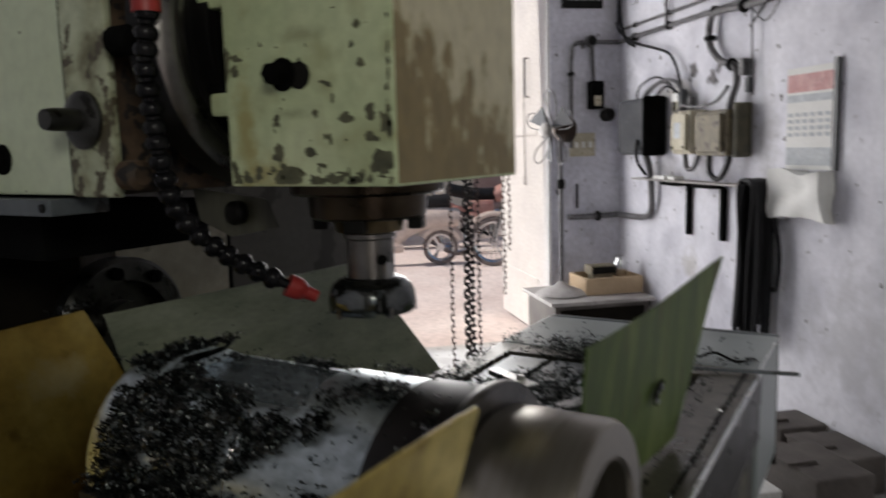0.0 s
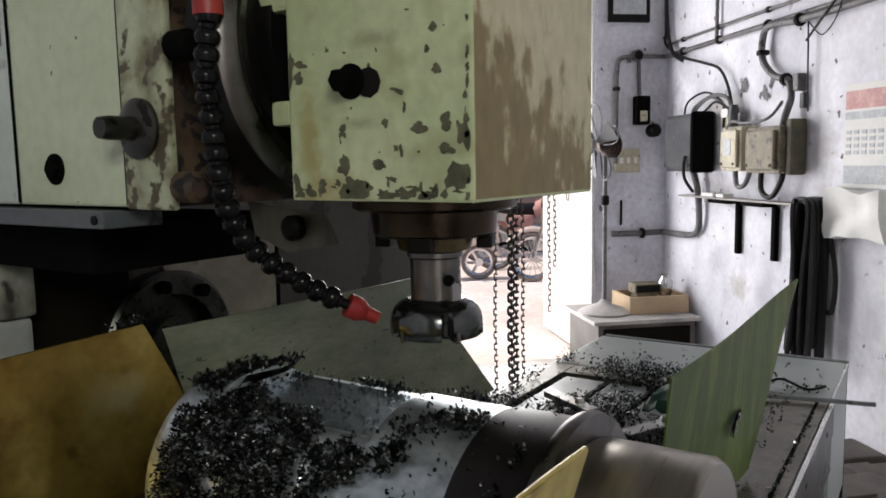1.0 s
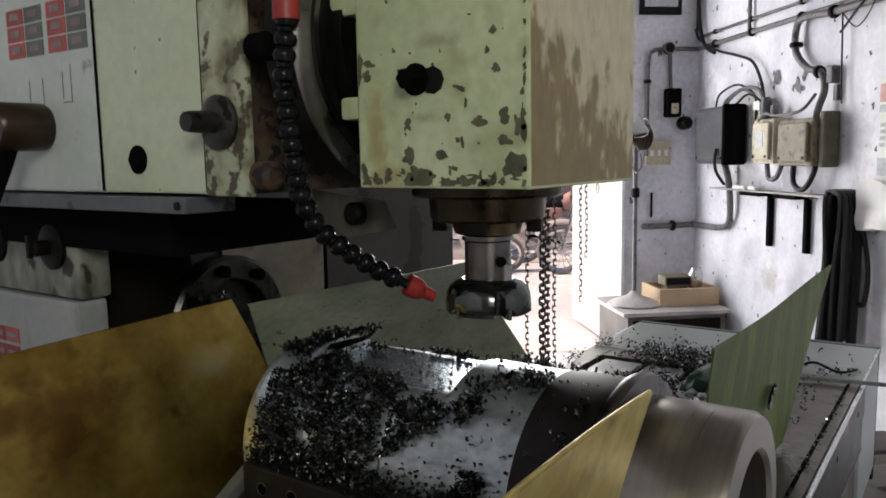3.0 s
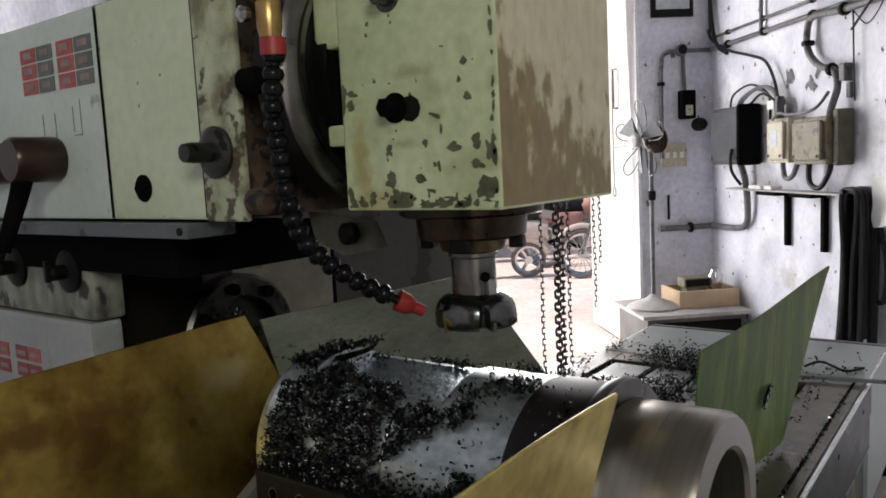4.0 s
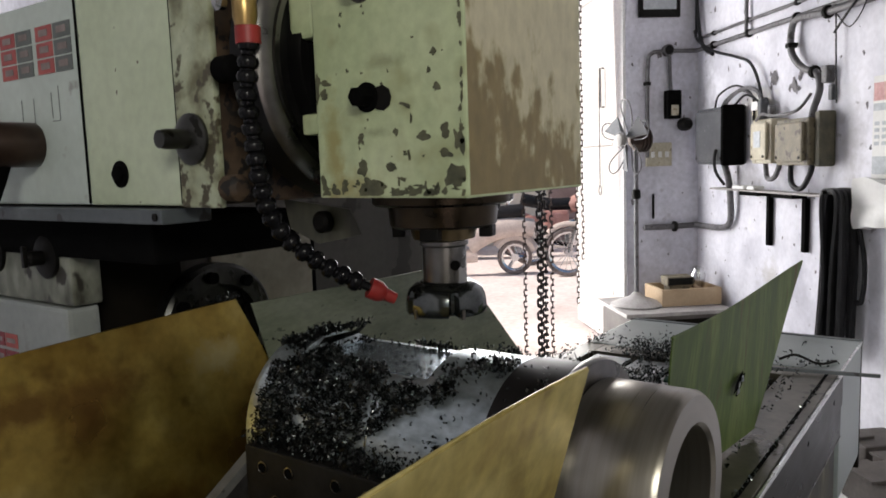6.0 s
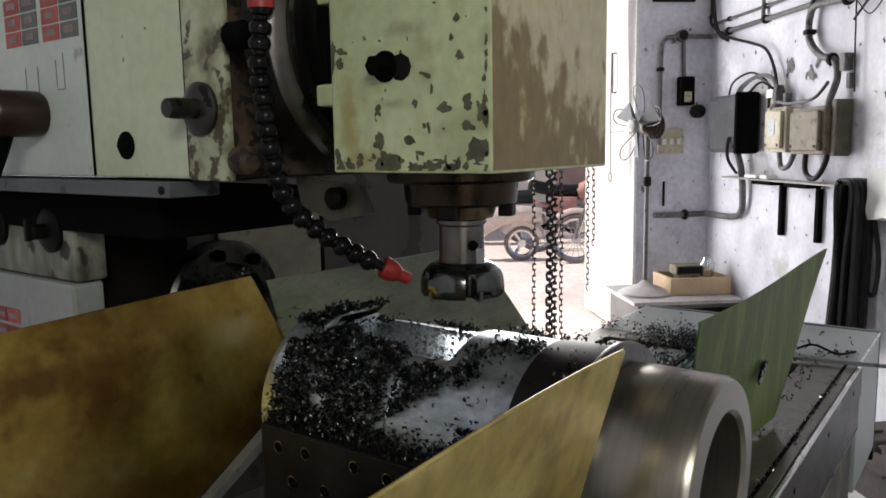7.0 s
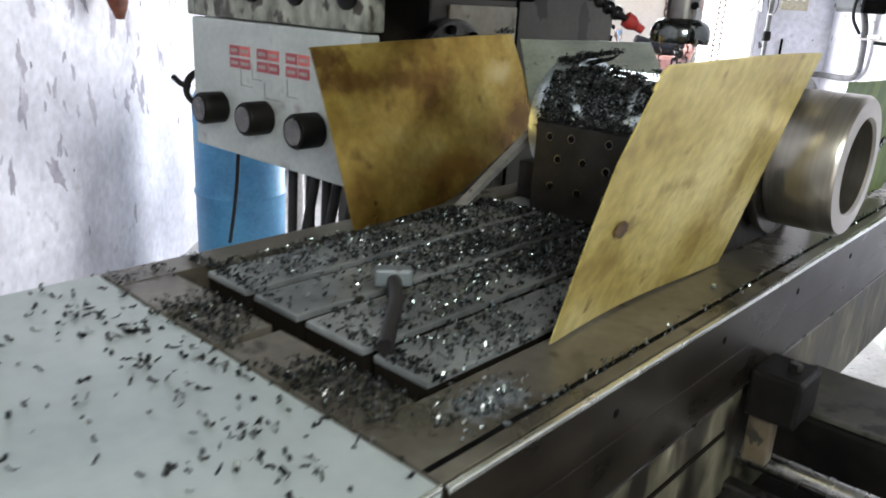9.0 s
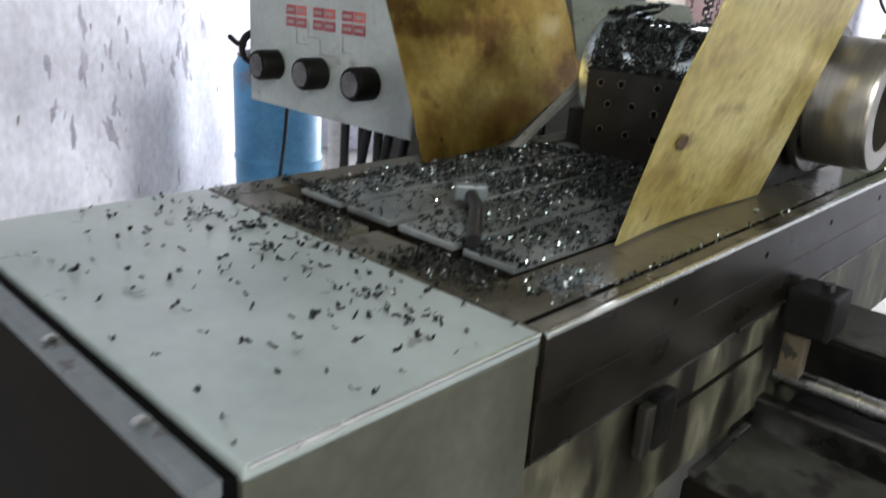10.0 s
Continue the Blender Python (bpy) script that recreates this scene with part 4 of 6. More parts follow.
def build_table():
    table = rides(thing("machine_table", "long cast iron milling table with slots, strewn with swarf", "machine table"))
    # top is the channel floor, its shade put into the black colour
    part("table_body", box((-0.590, 0.0, 0.80), (-0.004, 1.92, 0.912), 0.003), M["column_dark"], table, "table casting blackened for the shade in its channel")
    # rim round the sunken coolant channel
    rim = bmesh.new()
    add_box(rim, (-0.590, 0.0, 0.9125), (-0.537, 1.92, TZ), 0.0015)
    add_box(rim, (-0.104, 0.0, 0.9125), (-0.004, 1.92, TZ), 0.0015)
    for x0, x1 in ((-0.5365, -0.428), (-0.412, -0.327), (-0.311, -0.215), (-0.199, -0.1045)):
        add_box(rim, (x0, 0.0, 0.9125), (x1, 0.072, TZ - 0.0005), 0.0015)
    add_box(rim, (-0.5365, 1.85, 0.9125), (-0.1045, 1.92, TZ - 0.0005), 0.0015)
    part("table_rim", rim, M["table_rim"], table, "brown stained iron rim")
    xs = [-0.516, -0.428, -0.412, -0.327, -0.311, -0.215, -0.199, -0.121]
    for i in range(0, 8, 2):
        part("table_strip", box((xs[i], 0.106, 0.9425), (xs[i + 1], 1.82, TZ + 0.0005), 0.0015), M["table_iron"], table, "grey scraped iron strip between slots")
        # side walls of the slots, shade painted as black
        part("strip_wall", box((xs[i] + 0.001, 0.107, 0.9125), (xs[i + 1] - 0.001, 1.819, 0.942)), M["column_dark"], table, "slot wall blackened for the shade in the slots")
    part("edge_groove", box((-0.026, 0.0, 0.9502), (-0.020, 1.92, 0.9507)), M["black"], table)
    part("front_rail", box((-0.0035, 0.0, 0.880), (0.004, 1.92, 0.9495), 0.0015), M["table_side"], table, "dark oily upper side band")
    part("polished_edge", box((-0.0015, 0.0, 0.9440), (0.0050, 1.92, 0.9506), 0.0016), M["edge_highlight"], table, "polished table edge with its highlight in the colour")
    part("front_rail", box((-0.0035, 0.0, 0.812), (0.0015, 1.92, 0.8775), 0.0015), M["table_side"], table, "dark oily lower side band")
    part("worn_line", box((-0.003, 0.0, 0.808), (0.0025, 1.92, 0.8115), 0.001), M["steel_dark"], table, "worn bright lower edge")
    for k in range(7):
        part("screw_hole", lathe([(0.005, 0), (0.005, 0.0006)], at(0.0041, 0.25 + 0.26 * k, 0.915, AX_X), 12), M["black"], table)
    for y, w, x1 in ((0.218, 0.042, 0.024),):
        stop = part("trip_stop", box((0.0045, y, 0.735), (x1, y + w, 0.808), 0.006), M["dark_iron"], table, "black trip stop block")
        part("stop_face", box((0.004, y - 0.020, 0.730), (x1 - 0.004, y - 0.001, 0.800), 0.004), M["oily_green"], stop)
    dog = part("trip_dog", box((0.0045, 0.630, 0.765), (0.075, 0.715, 0.835), 0.006), M["dark_iron"], table, "black trip dog")
    part("dog_block", box((0.010, 0.640, 0.690), (0.045, 0.668, 0.764), 0.004), M["tan_block"], dog, "tan oil-stained block")
    part("dog_screw", lathe([(0.009, 0), (0.009, 0.012)], at(0.05, 0.672, 0.835), 6), M["steel_dark"], dog)
    part("apron", box((-0.585, 0.0, 0.62), (-0.006, 1.90, 0.8070), 0.004), M["apron"], table, "oil-streaked pale olive apron")
    part("apron_slot", box((-0.0055, 0.33, 0.738), (-0.0035, 0.60, 0.746), 0.001), M["column_dark"], table)
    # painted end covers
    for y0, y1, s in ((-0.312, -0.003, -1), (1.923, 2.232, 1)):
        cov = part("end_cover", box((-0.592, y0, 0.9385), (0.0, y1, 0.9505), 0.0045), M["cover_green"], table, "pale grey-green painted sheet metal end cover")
        # thin pale strip added as the highlight on the folded edge
        part("cover_edge", box((-0.0035, y0 + 0.004, 0.9465), (0.0007, y1 - 0.001, 0.9511), 0.0014), M["edge_highlight"], cov, "pale strip for the highlight on the cover edge")
        # near side is darker olive than its top, far side matches its top
        part("cover_side", box((-0.588, y0 + 0.001, 0.66), (-0.0015, y1 - 0.001, 0.938), 0.002), M["cover_side" if s < 0 else "cover_green"], cov, "olive cover side, darker than the cover top" if s < 0 else "")
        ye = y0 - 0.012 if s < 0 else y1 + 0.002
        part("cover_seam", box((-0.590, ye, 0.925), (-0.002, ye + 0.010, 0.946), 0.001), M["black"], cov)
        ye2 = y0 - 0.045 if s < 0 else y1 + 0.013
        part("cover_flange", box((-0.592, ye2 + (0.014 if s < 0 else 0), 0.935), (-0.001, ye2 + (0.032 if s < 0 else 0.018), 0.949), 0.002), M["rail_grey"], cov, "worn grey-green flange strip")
        # near-black colour paints the shade lying on the end face
        part("end_plate", box((-0.590, ye2 + (0.016 if s < 0 else 0.001), 0.62), (-0.003, ye2 + (0.031 if s < 0 else 0.017), 0.9345), 0.002), M["column_dark"], cov, "end plate darkened for the shade on it")
        if s < 0:
            for k in range(3):
                part("flange_screw", lathe([(0.0045, 0.0), (0.007, 0.003), (0.003, 0.005)], at(-0.09 - 0.16 * k, ye2 + 0.023, 0.949), 10), M["steel"], cov)


build_table()


def build_sheets():
    def bent_sheet(name, label, corners, mat, rows=10, cols=10, bow=0.012, cut=None, thick=0.0022, group=""):
        """corners: bottom-near, bottom-far, top-far, top-near."""
        bn, bf, tf, tn = (Vector(c) for c in corners)
        nrm = ((bf - bn).cross(tn - bn)).normalized()
        bm, grid = bmesh.new(), []
        for i in range(rows + 1):
            v = i / rows
            row = []
            for j in range(cols + 1):
                u = j / cols
                p = (bn * (1 - u) + bf * u) * (1 - v) + (tn * (1 - u) + tf * u) * v
                if cut:
                    p = p + Vector(cut(u, v))
                p += nrm * bow * (math.sin(math.pi * u) * (0.6 + 0.4 * v) + 0.35 * math.sin(5 * u + 3 * v))
                row.append(bm.verts.new(p))
            grid.append(row)
        for i in range(rows):
            for j in range(cols):
                bm.faces.new((grid[i][j], grid[i][j + 1], grid[i + 1][j + 1], grid[i + 1][j]))
        top = [v.co.copy() for v in grid[-1]]
        bmesh.ops.recalc_face_normals(bm, faces=bm.faces)
        bmesh.ops.solidify(bm, geom=bm.faces[:], thickness=thick)
        guard = rides(thing(name, label, "sheet metal guard", group or "chip guards on the table"))
        part("sheet", bm, mat, guard, smooth=True)
        part("cut_edge", tube(top, 0.0016, 6, False), mat, guard)
        return guard

    round_corner = lambda u, v: (0, 0, -0.020 * max(0, 1 - u / 0.06) ** 2 * max(0, (v - 0.7) / 0.3))
    rising_foot = lambda u, v: (0, 0, (1 - v) * (max(0, u - 0.45) / 0.55 * 0.118 - 0.097 * u))
    dished_top = lambda u, v: (0, 0, -0.012 * v * math.sin(math.pi * u))
    bent_sheet("chip_guard", "rusty mustard-yellow sheet metal guard leaning outward", [(-0.527, 0.362, 0.953), (-0.602, 0.920, 1.050), (-0.633, 0.847, 1.237), (-0.650, 0.372, 1.215)], M["oily_sheet"], bow=0.008, cut=rising_foot)
    g = bent_sheet("chip_guard", "mustard-yellow bent sheet metal guard with a punched hole", [(-0.092, 0.263, 0.953), (-0.095, 0.690, 0.953), (-0.006, 0.697, 1.257), (0.003, 0.238, 1.254)], M["yellow_sheet"], cols=36, bow=-0.008, cut=round_corner)
    part("punched_hole", lathe([(0.010, 0), (0.010, 0.004)], at(-0.0525, 0.312, 1.083, Matrix.Rotation(radians(106), 4, "Y")), 9), M["rust"], g, "dark ragged hole")
    bent_sheet("chip_guard", "dull green sheet metal guard by the column", [(-0.60, 0.93, 0.953), (-0.60, 1.645, 0.953), (-0.625, 1.395, 1.220), (-0.622, 0.868, 1.229)], M["back_sheet"], bow=0.008)
    gg = bent_sheet("chip_guard", "green twisted sheet metal guard with a torn slot", [(-0.085, 1.09, 0.953), (-0.070, 1.46, 0.96), (-0.033, 1.683, 1.218), (-0.065, 1.058, 1.200)], M["green_sheet"], bow=-0.012, cut=dished_top)
    slot = bmesh.new()
    rnd = random.Random(4)
    q = at(-0.060, 1.345, 1.066, AX_X @ Matrix.Rotation(radians(-70), 4, "Z"))
    add_blob(slot, q, 0.030, 0.011, rnd, 0.8, 22, 0.0)
    part("torn_slot", slot, M["black"], gg, "ragged slot")
    # bright flakes stand for the light background seen through the slot
    slot = bmesh.new()
    for k in range(7):
        add_blob(slot, q @ at(rnd.uniform(-0.02, 0.02), rnd.uniform(-0.006, 0.006), 0.001 + 0.0005 * k), 0.006, 0.004, rnd, 0.9, 10)
    part("slot_see_through", slot, M["chips"], gg, "bright flakes for what shows through the slot")


build_sheets()

CY, CZ, CR = 0.850, 1.096, 0.114


def build_work():
    blk = rides(thing("fixture_block", "dark oily steel fixture block drilled with holes", "fixture"))
    part("block_body", box((-0.445, 0.70, 0.951), (-0.10, 1.0, 1.108), 0.003), M["block"], blk)
    part("block_wing", box((-0.52, 0.76, 0.951), (-0.447, 0.94, 1.02), 0.003), M["block"], blk)
    for x, z in ((-0.415, 1.086), (-0.372, 1.088), (-0.345, 1.052), (-0.300, 1.090), (-0.395, 1.050), (-0.255, 1.088), (-0.405, 1.002), (-0.350, 1.000), (-0.30, 1.046), (-0.295, 1.0), (-0.25, 1.02)):
        part("bolt_hole", lathe([(0.0074, 0), (0.0074, 0.0007), (0.0066, 0.0008), (0.0062, 0.0003)], at(x, 0.6995, z, AX_NY), 14), M["steel_dark"], blk)
        part("hole_bottom", lathe([(0.006, 0), (0.006, 0.0006)], at(x, 0.6992, z, AX_NY), 12), M["black"], blk)
    rides(tagged(mesh_object("steel_strip", add_plate(bmesh.new(), [(-0.520, 0.598, 0.953), (-0.520, 0.616, 0.953), (-0.520, 0.828, 1.072), (-0.520, 0.816, 1.082)], -0.016), M["dull_steel"]),
                         "bright steel strip leaning from table to fixture", "strip"))
    # roller with a milled flat
    work = rides(thing("roller", "steel roller with a freshly milled flat, covered in swarf", "workpiece"))
    n, bm = 72, bmesh.new()
    flat = CR - 0.020
    ang = [2 * math.pi * i / n for i in range(n)]
    stations = [(-0.495, 0.102, False), (-0.492, 0.109, False), (-0.482, 0.111, False), (-0.480, CR, False), (-0.440, CR, False), (-0.438, CR, True), (-0.242, CR, True), (-0.240, CR, False), (-0.150, CR, False)]
    rings = []
    for x, r, cut in stations:
        ring = []
        for a in ang:
            y, z = r * math.sin(a), r * math.cos(a)
            if cut:
                z = min(z, flat)
            ring.append(bm.verts.new((x, CY + y, CZ + z)))
        rings.append(ring)
    for j, (a, b) in enumerate(zip(rings, rings[1:])):
        for i in range(n):
            f = bm.faces.new((a[i], b[i], b[(i + 1) % n], a[(i + 1) % n]))
            if stations[j][2] and stations[j + 1][2] and all(abs(v.co.z - CZ - flat) < 1e-4 for v in f.verts):
                f.material_index = 1
    bm.faces.new(rings[0])
    bm.faces.new(rings[-1][::-1])
    part("roller_body", bm, [M["workpiece"], M["milled"]], work, smooth=True)
    arc = [Vector((-0.292, CY + CR * math.sin(a), CZ + CR * math.cos(a))) for a in np.linspace(-1.75, -0.66, 22)]
    part("score_line", tube(arc, 0.0016, 6, False), M["steel"], work, "bright score line", smooth=True)
    # dark hub, washer and bored ring on the same axis
    hub = part("dark_hub", lathe([(CR + 0.001, -0.150), (CR + 0.002, -0.147), (CR + 0.002, -0.088), (CR, -0.0855)], at(0, CY, CZ, AX_X), 64), M["strap"], work, "blackened dark hub section", smooth=True)
    part("washer", lathe([(0.110, -0.085), (0.122, -0.0845), (0.124, -0.078), (0.122, -0.0715), (0.100, -0.071)], at(0, CY, CZ, AX_X), 64), M["steel_dark"], work, "thick dark washer", smooth=True)
    part("bored_ring", lathe([(0.072, -0.070), (0.102, -0.070), (0.1045, -0.066), (0.1045, 0.020), (0.100, 0.0265), (0.074, 0.028), (0.070, 0.024), (0.070, -0.06), (0.02, -0.061)], at(0, CY, CZ, AX_X), 72, caps=False), M["steel_turned"], work, "turned steel ring with a wide bore", smooth=True)
    part("bore_end", lathe([(0.070, -0.0605), (0.070, -0.059)], at(0, CY, CZ, AX_X), 40), M["black"], work)


build_work()


def chip_mesh(places, seed, size=(0.003, 0.010), mat="chips"):
    """Small bent curls of swarf lying at the given places with their normals."""
    rnd = random.Random(seed)
    vs, fs = [], []
    for p, nrm in places:
        d = Vector((rnd.gauss(0, 1), rnd.gauss(0, 1), rnd.gauss(0, 1)))
        d = (d - nrm * d.dot(nrm) * rnd.uniform(0.3, 1.0)).normalized()
        s = d.cross(nrm)
        s = (s + nrm * rnd.uniform(-0.9, 0.9)).normalized()
        u = d.cross(s).normalized()
        ln, w = rnd.uniform(*size), rnd.uniform(0.0008, 0.0022) * (size[1] / 0.010) ** 0.6
        turn = rnd.uniform(0.8, 3.4)
        base = len(vs)
        for i in range(5):
            a = turn * (i / 4 - 0.5)
            q = p + nrm * (0.002 + rnd.random() * 0.004) + d * (ln * 0.5 * math.sin(a) / max(0.3, math.sin(turn * 0.5))) + u * (ln * 0.4 * (math.cos(a) - math.cos(turn / 2)))
            vs.extend((q - s * w, q + s * w))
        for i in range(4):
            k = base + 2 * i
            fs.append((k, k + 1, k + 3, k + 2))
    me = bpy.data.meshes.new("swarf")
    me.from_pydata(vs, [], fs)
    me.materials.append(M[mat])
    return me


def build_swarf():
    rnd = random.Random(5)
    up = Vector((0, 0, 1))

    def heap(label, places, seed, size=(0.003, 0.010), mat="chips"):
        rides(tagged(new("swarf", chip_mesh(places, seed, size, mat)), label, "swarf", kind="stuff"))

    # on the roller: dense on the near flank, thin on the milled flat, bare at the end ring
    def keep(x, a):
        """How thick the noise must be for a chip to lie at this place along and round the roller."""
        ramp = lambda d: min(max(d + 0.5, 0), 1)
        if x < -0.466:
            return 0.62
        if x > -0.150:
            return 0.40
        wob = 0.5 * noise.noise(Vector((x * 30, a * 4, 7.7)))
        edge = min((-0.285 + 0.03 * (a + 0.7) - x) / 0.035, (-0.66 + (-0.285 - x) / 0.17 * 0.80 - a) / 0.22) + wob
        need = 0.62 - 0.95 * ramp(edge)
        if x > -0.29:
            mid = -0.85 + (x + 0.27) / 0.12 * 0.62
            need = min(need, 0.62 - 0.72 * ramp((0.26 - abs(a - mid)) / 0.16 + wob))
        if a < -1.36:
            need = min(need, 0.0)
        return need

    pl = []
    while len(pl) < 9500:
        x, a = rnd.uniform(-0.474, -0.10), rnd.uniform(-1.8, 0.75)
        v = noise.noise(Vector((x * 18, a * 2.8, 3.1))) + 0.6 * noise.noise(Vector((x * 45, a * 7, 9))) + rnd.gauss(0, 0.10)
        if v < keep(x, a) and rnd.random() > 0.02:
            continue
        nrm = Vector((0, math.sin(a), math.cos(a)))
        h = CR * math.cos(a)
        if -0.439 < x < -0.241:
            h = min(h, CR - 0.020)
        pl.append((Vector((x, CY + CR * math.sin(a), CZ + h)) + nrm * (abs(rnd.gauss(0, 0.0035)) - 0.001), nrm))
    rnd.shuffle(pl)
    heap("dark steel swarf clinging to the roller", pl[:8200], 11, (0.0016, 0.0060), "chips_dark")
    heap("bright steel chips among the swarf on the roller", pl[8200:], 21, (0.0012, 0.0042))
    # peeled burr at the back edge of the cut, with swarf on it
    way = lambda u: Vector((-0.478 + 0.085 * u, CY - 0.045 + 0.062 * u, CZ + CR - 0.010 + 0.022 * u))
    burr, rows = bmesh.new(), []
    for k in range(15):
        u = k / 14
        w = 0.012 * (1 - u) ** 0.6 + 0.0012
        c = way(u) + Vector((0, 0, 0.008 * max(0, u - 0.85) / 0.15 - 0.003))
        rows.append([burr.verts.new(c + Vector((0, -w, -w * 0.7))), burr.verts.new(c), burr.verts.new(c + Vector((0, w * 0.6, -w)))])
    for p, q in zip(rows, rows[1:]):
        for k in range(2):
            burr.faces.new((p[k], p[k + 1], q[k + 1], q[k]))
    bmesh.ops.solidify(burr, geom=burr.faces[:], thickness=0.0012)
    rides(tagged(mesh_object("burr", burr, M["chips_dark"], True), "peeled dark steel burr curling off the roller", "burr"))
    pl = [(way(u) + Vector((rnd.gauss(0, 0.004), rnd.gauss(0, 0.005) - 0.004, abs(rnd.gauss(0, 0.003)) - 0.001)), up) for u in [rnd.random() ** 1.3 for _ in range(520)]]
    pl += [(Vector((-0.629 + rnd.gauss(0, 0.004), 0.830 + rnd.gauss(0, 0.012), 1.2385 + abs(rnd.gauss(0, 0.004)))), up) for _ in range(70)]
    heap("curled ridge of dark swarf at the cut edge", pl, 12, (0.0018, 0.007), "chips_dark")
    # on block, near table half
    pl = [(Vector((rnd.uniform(-0.445, -0.10), rnd.uniform(0.698, 0.748), 1.106 + abs(rnd.gauss(0, 0.010)))), up) for _ in range(1500)]
    heap("dark swarf piled on the fixture block", pl[:1300], 13, (0.0018, 0.0065), "chips_dark")
    heap("bright chips in the swarf on the fixture block", pl[1300:], 23, (0.0014, 0.0045))
    pl = []
    while len(pl) < 9500:
        x, y = rnd.uniform(-0.535, -0.11), 0.70 - abs(rnd.gauss(0, 0.30))
        if y < 0.02:
            continue
        v = noise.noise(Vector((x * 9, y * 9, 1.7)))
        if v < -0.15 and rnd.random() < 0.7:
            continue
        slot = any(abs(x - q) < 0.008 for q in (-0.42, -0.319, -0.207)) or y < 0.106
        pl.append((Vector((x, y, 0.914 if slot else TZ + 0.001)), up))
    heap("dull dark swarf scattered over the slotted table", pl[:6000], 14, (0.0025, 0.009), "chips_dark")
    heap("glittering chips scattered over the slotted table", pl[6000:], 24, (0.0025, 0.008))
    pl = []
    while len(pl) < 1500:
        x, y = rnd.uniform(-0.58, -0.05), rnd.uniform(0.0, 0.13)
        if noise.noise(Vector((x * 11, y * 11, 6.7))) < rnd.uniform(-0.3, 0.25) or (x > -0.10 and rnd.random() < 0.8):
            continue
        pl.append((Vector((x, y, 0.914 if 0.072 < y < 0.106 else TZ + 0.001)), up))
    pl += [(Vector((rnd.choice((-0.528, -0.112)) + rnd.gauss(0, 0.007), rnd.uniform(0.1, 0.75), 0.914)), up) for _ in range(1500)]
    heap("fine dark swarf lying along the coolant channel", pl, 18, (0.002, 0.008), "chips_dark")
    pl = []
    while len(pl) < 8500:
        x, y = rnd.uniform(-0.585, -0.06), rnd.uniform(1.02, 1.98)
        v = noise.noise(Vector((x * 7, y * 5, 4.2))) + 0.3 * noise.noise(Vector((x * 25, y * 25, 2)))
        if v < rnd.uniform(-0.25, 0.12) or (x > -0.15 and rnd.random() < 0.88):
            continue
        pl.append((Vector((x, y, TZ + abs(rnd.gauss(0, 0.008)))), up))
    heap("dark swarf heaped over the far table half", pl[:6000], 15, (0.003, 0.010), "chips_dark")
    heap("bright chips in the swarf on the far table half", pl[6000:], 25)
    pl = []
    for _ in range(190):
        y = -abs(rnd.gauss(0, 0.15))
        if y > -0.305:
            pl.append((Vector((rnd.uniform(-0.58, -0.01), y, TZ + 0.0015)), up))
    for _ in range(150):
        pl.append((Vector((rnd.uniform(-0.58, -0.01), 1.93 + abs(rnd.gauss(0, 0.1)), TZ + 0.0015)), up))
    for _ in range(15):
        cx, cy = rnd.uniform(-0.55, -0.05), -0.01 - abs(rnd.gauss(0, 0.07))
        for _ in range(rnd.randint(3, 8)):
            pl.append((Vector((min(max(cx + rnd.gauss(0, 0.010), -0.585), -0.01), min(cy + rnd.gauss(0, 0.009), -0.006), TZ + 0.0015)), up))
    heap("loose dark chips on the painted end covers", pl, 16, (0.003, 0.013), "chips_dark")
    pl = [(Vector((-0.022 + rnd.gauss(0, 0.004), rnd.uniform(0.05, 1.8), TZ + 0.001)), up) for _ in range(260)]
    pl += [(Vector((-0.062 + rnd.gauss(0, 0.014), 0.115 + rnd.gauss(0, 0.028), TZ + 0.001)), up) for _ in range(240)]
    heap("fine chips along the table edge", pl, 17, (0.002, 0.006))


build_swarf()


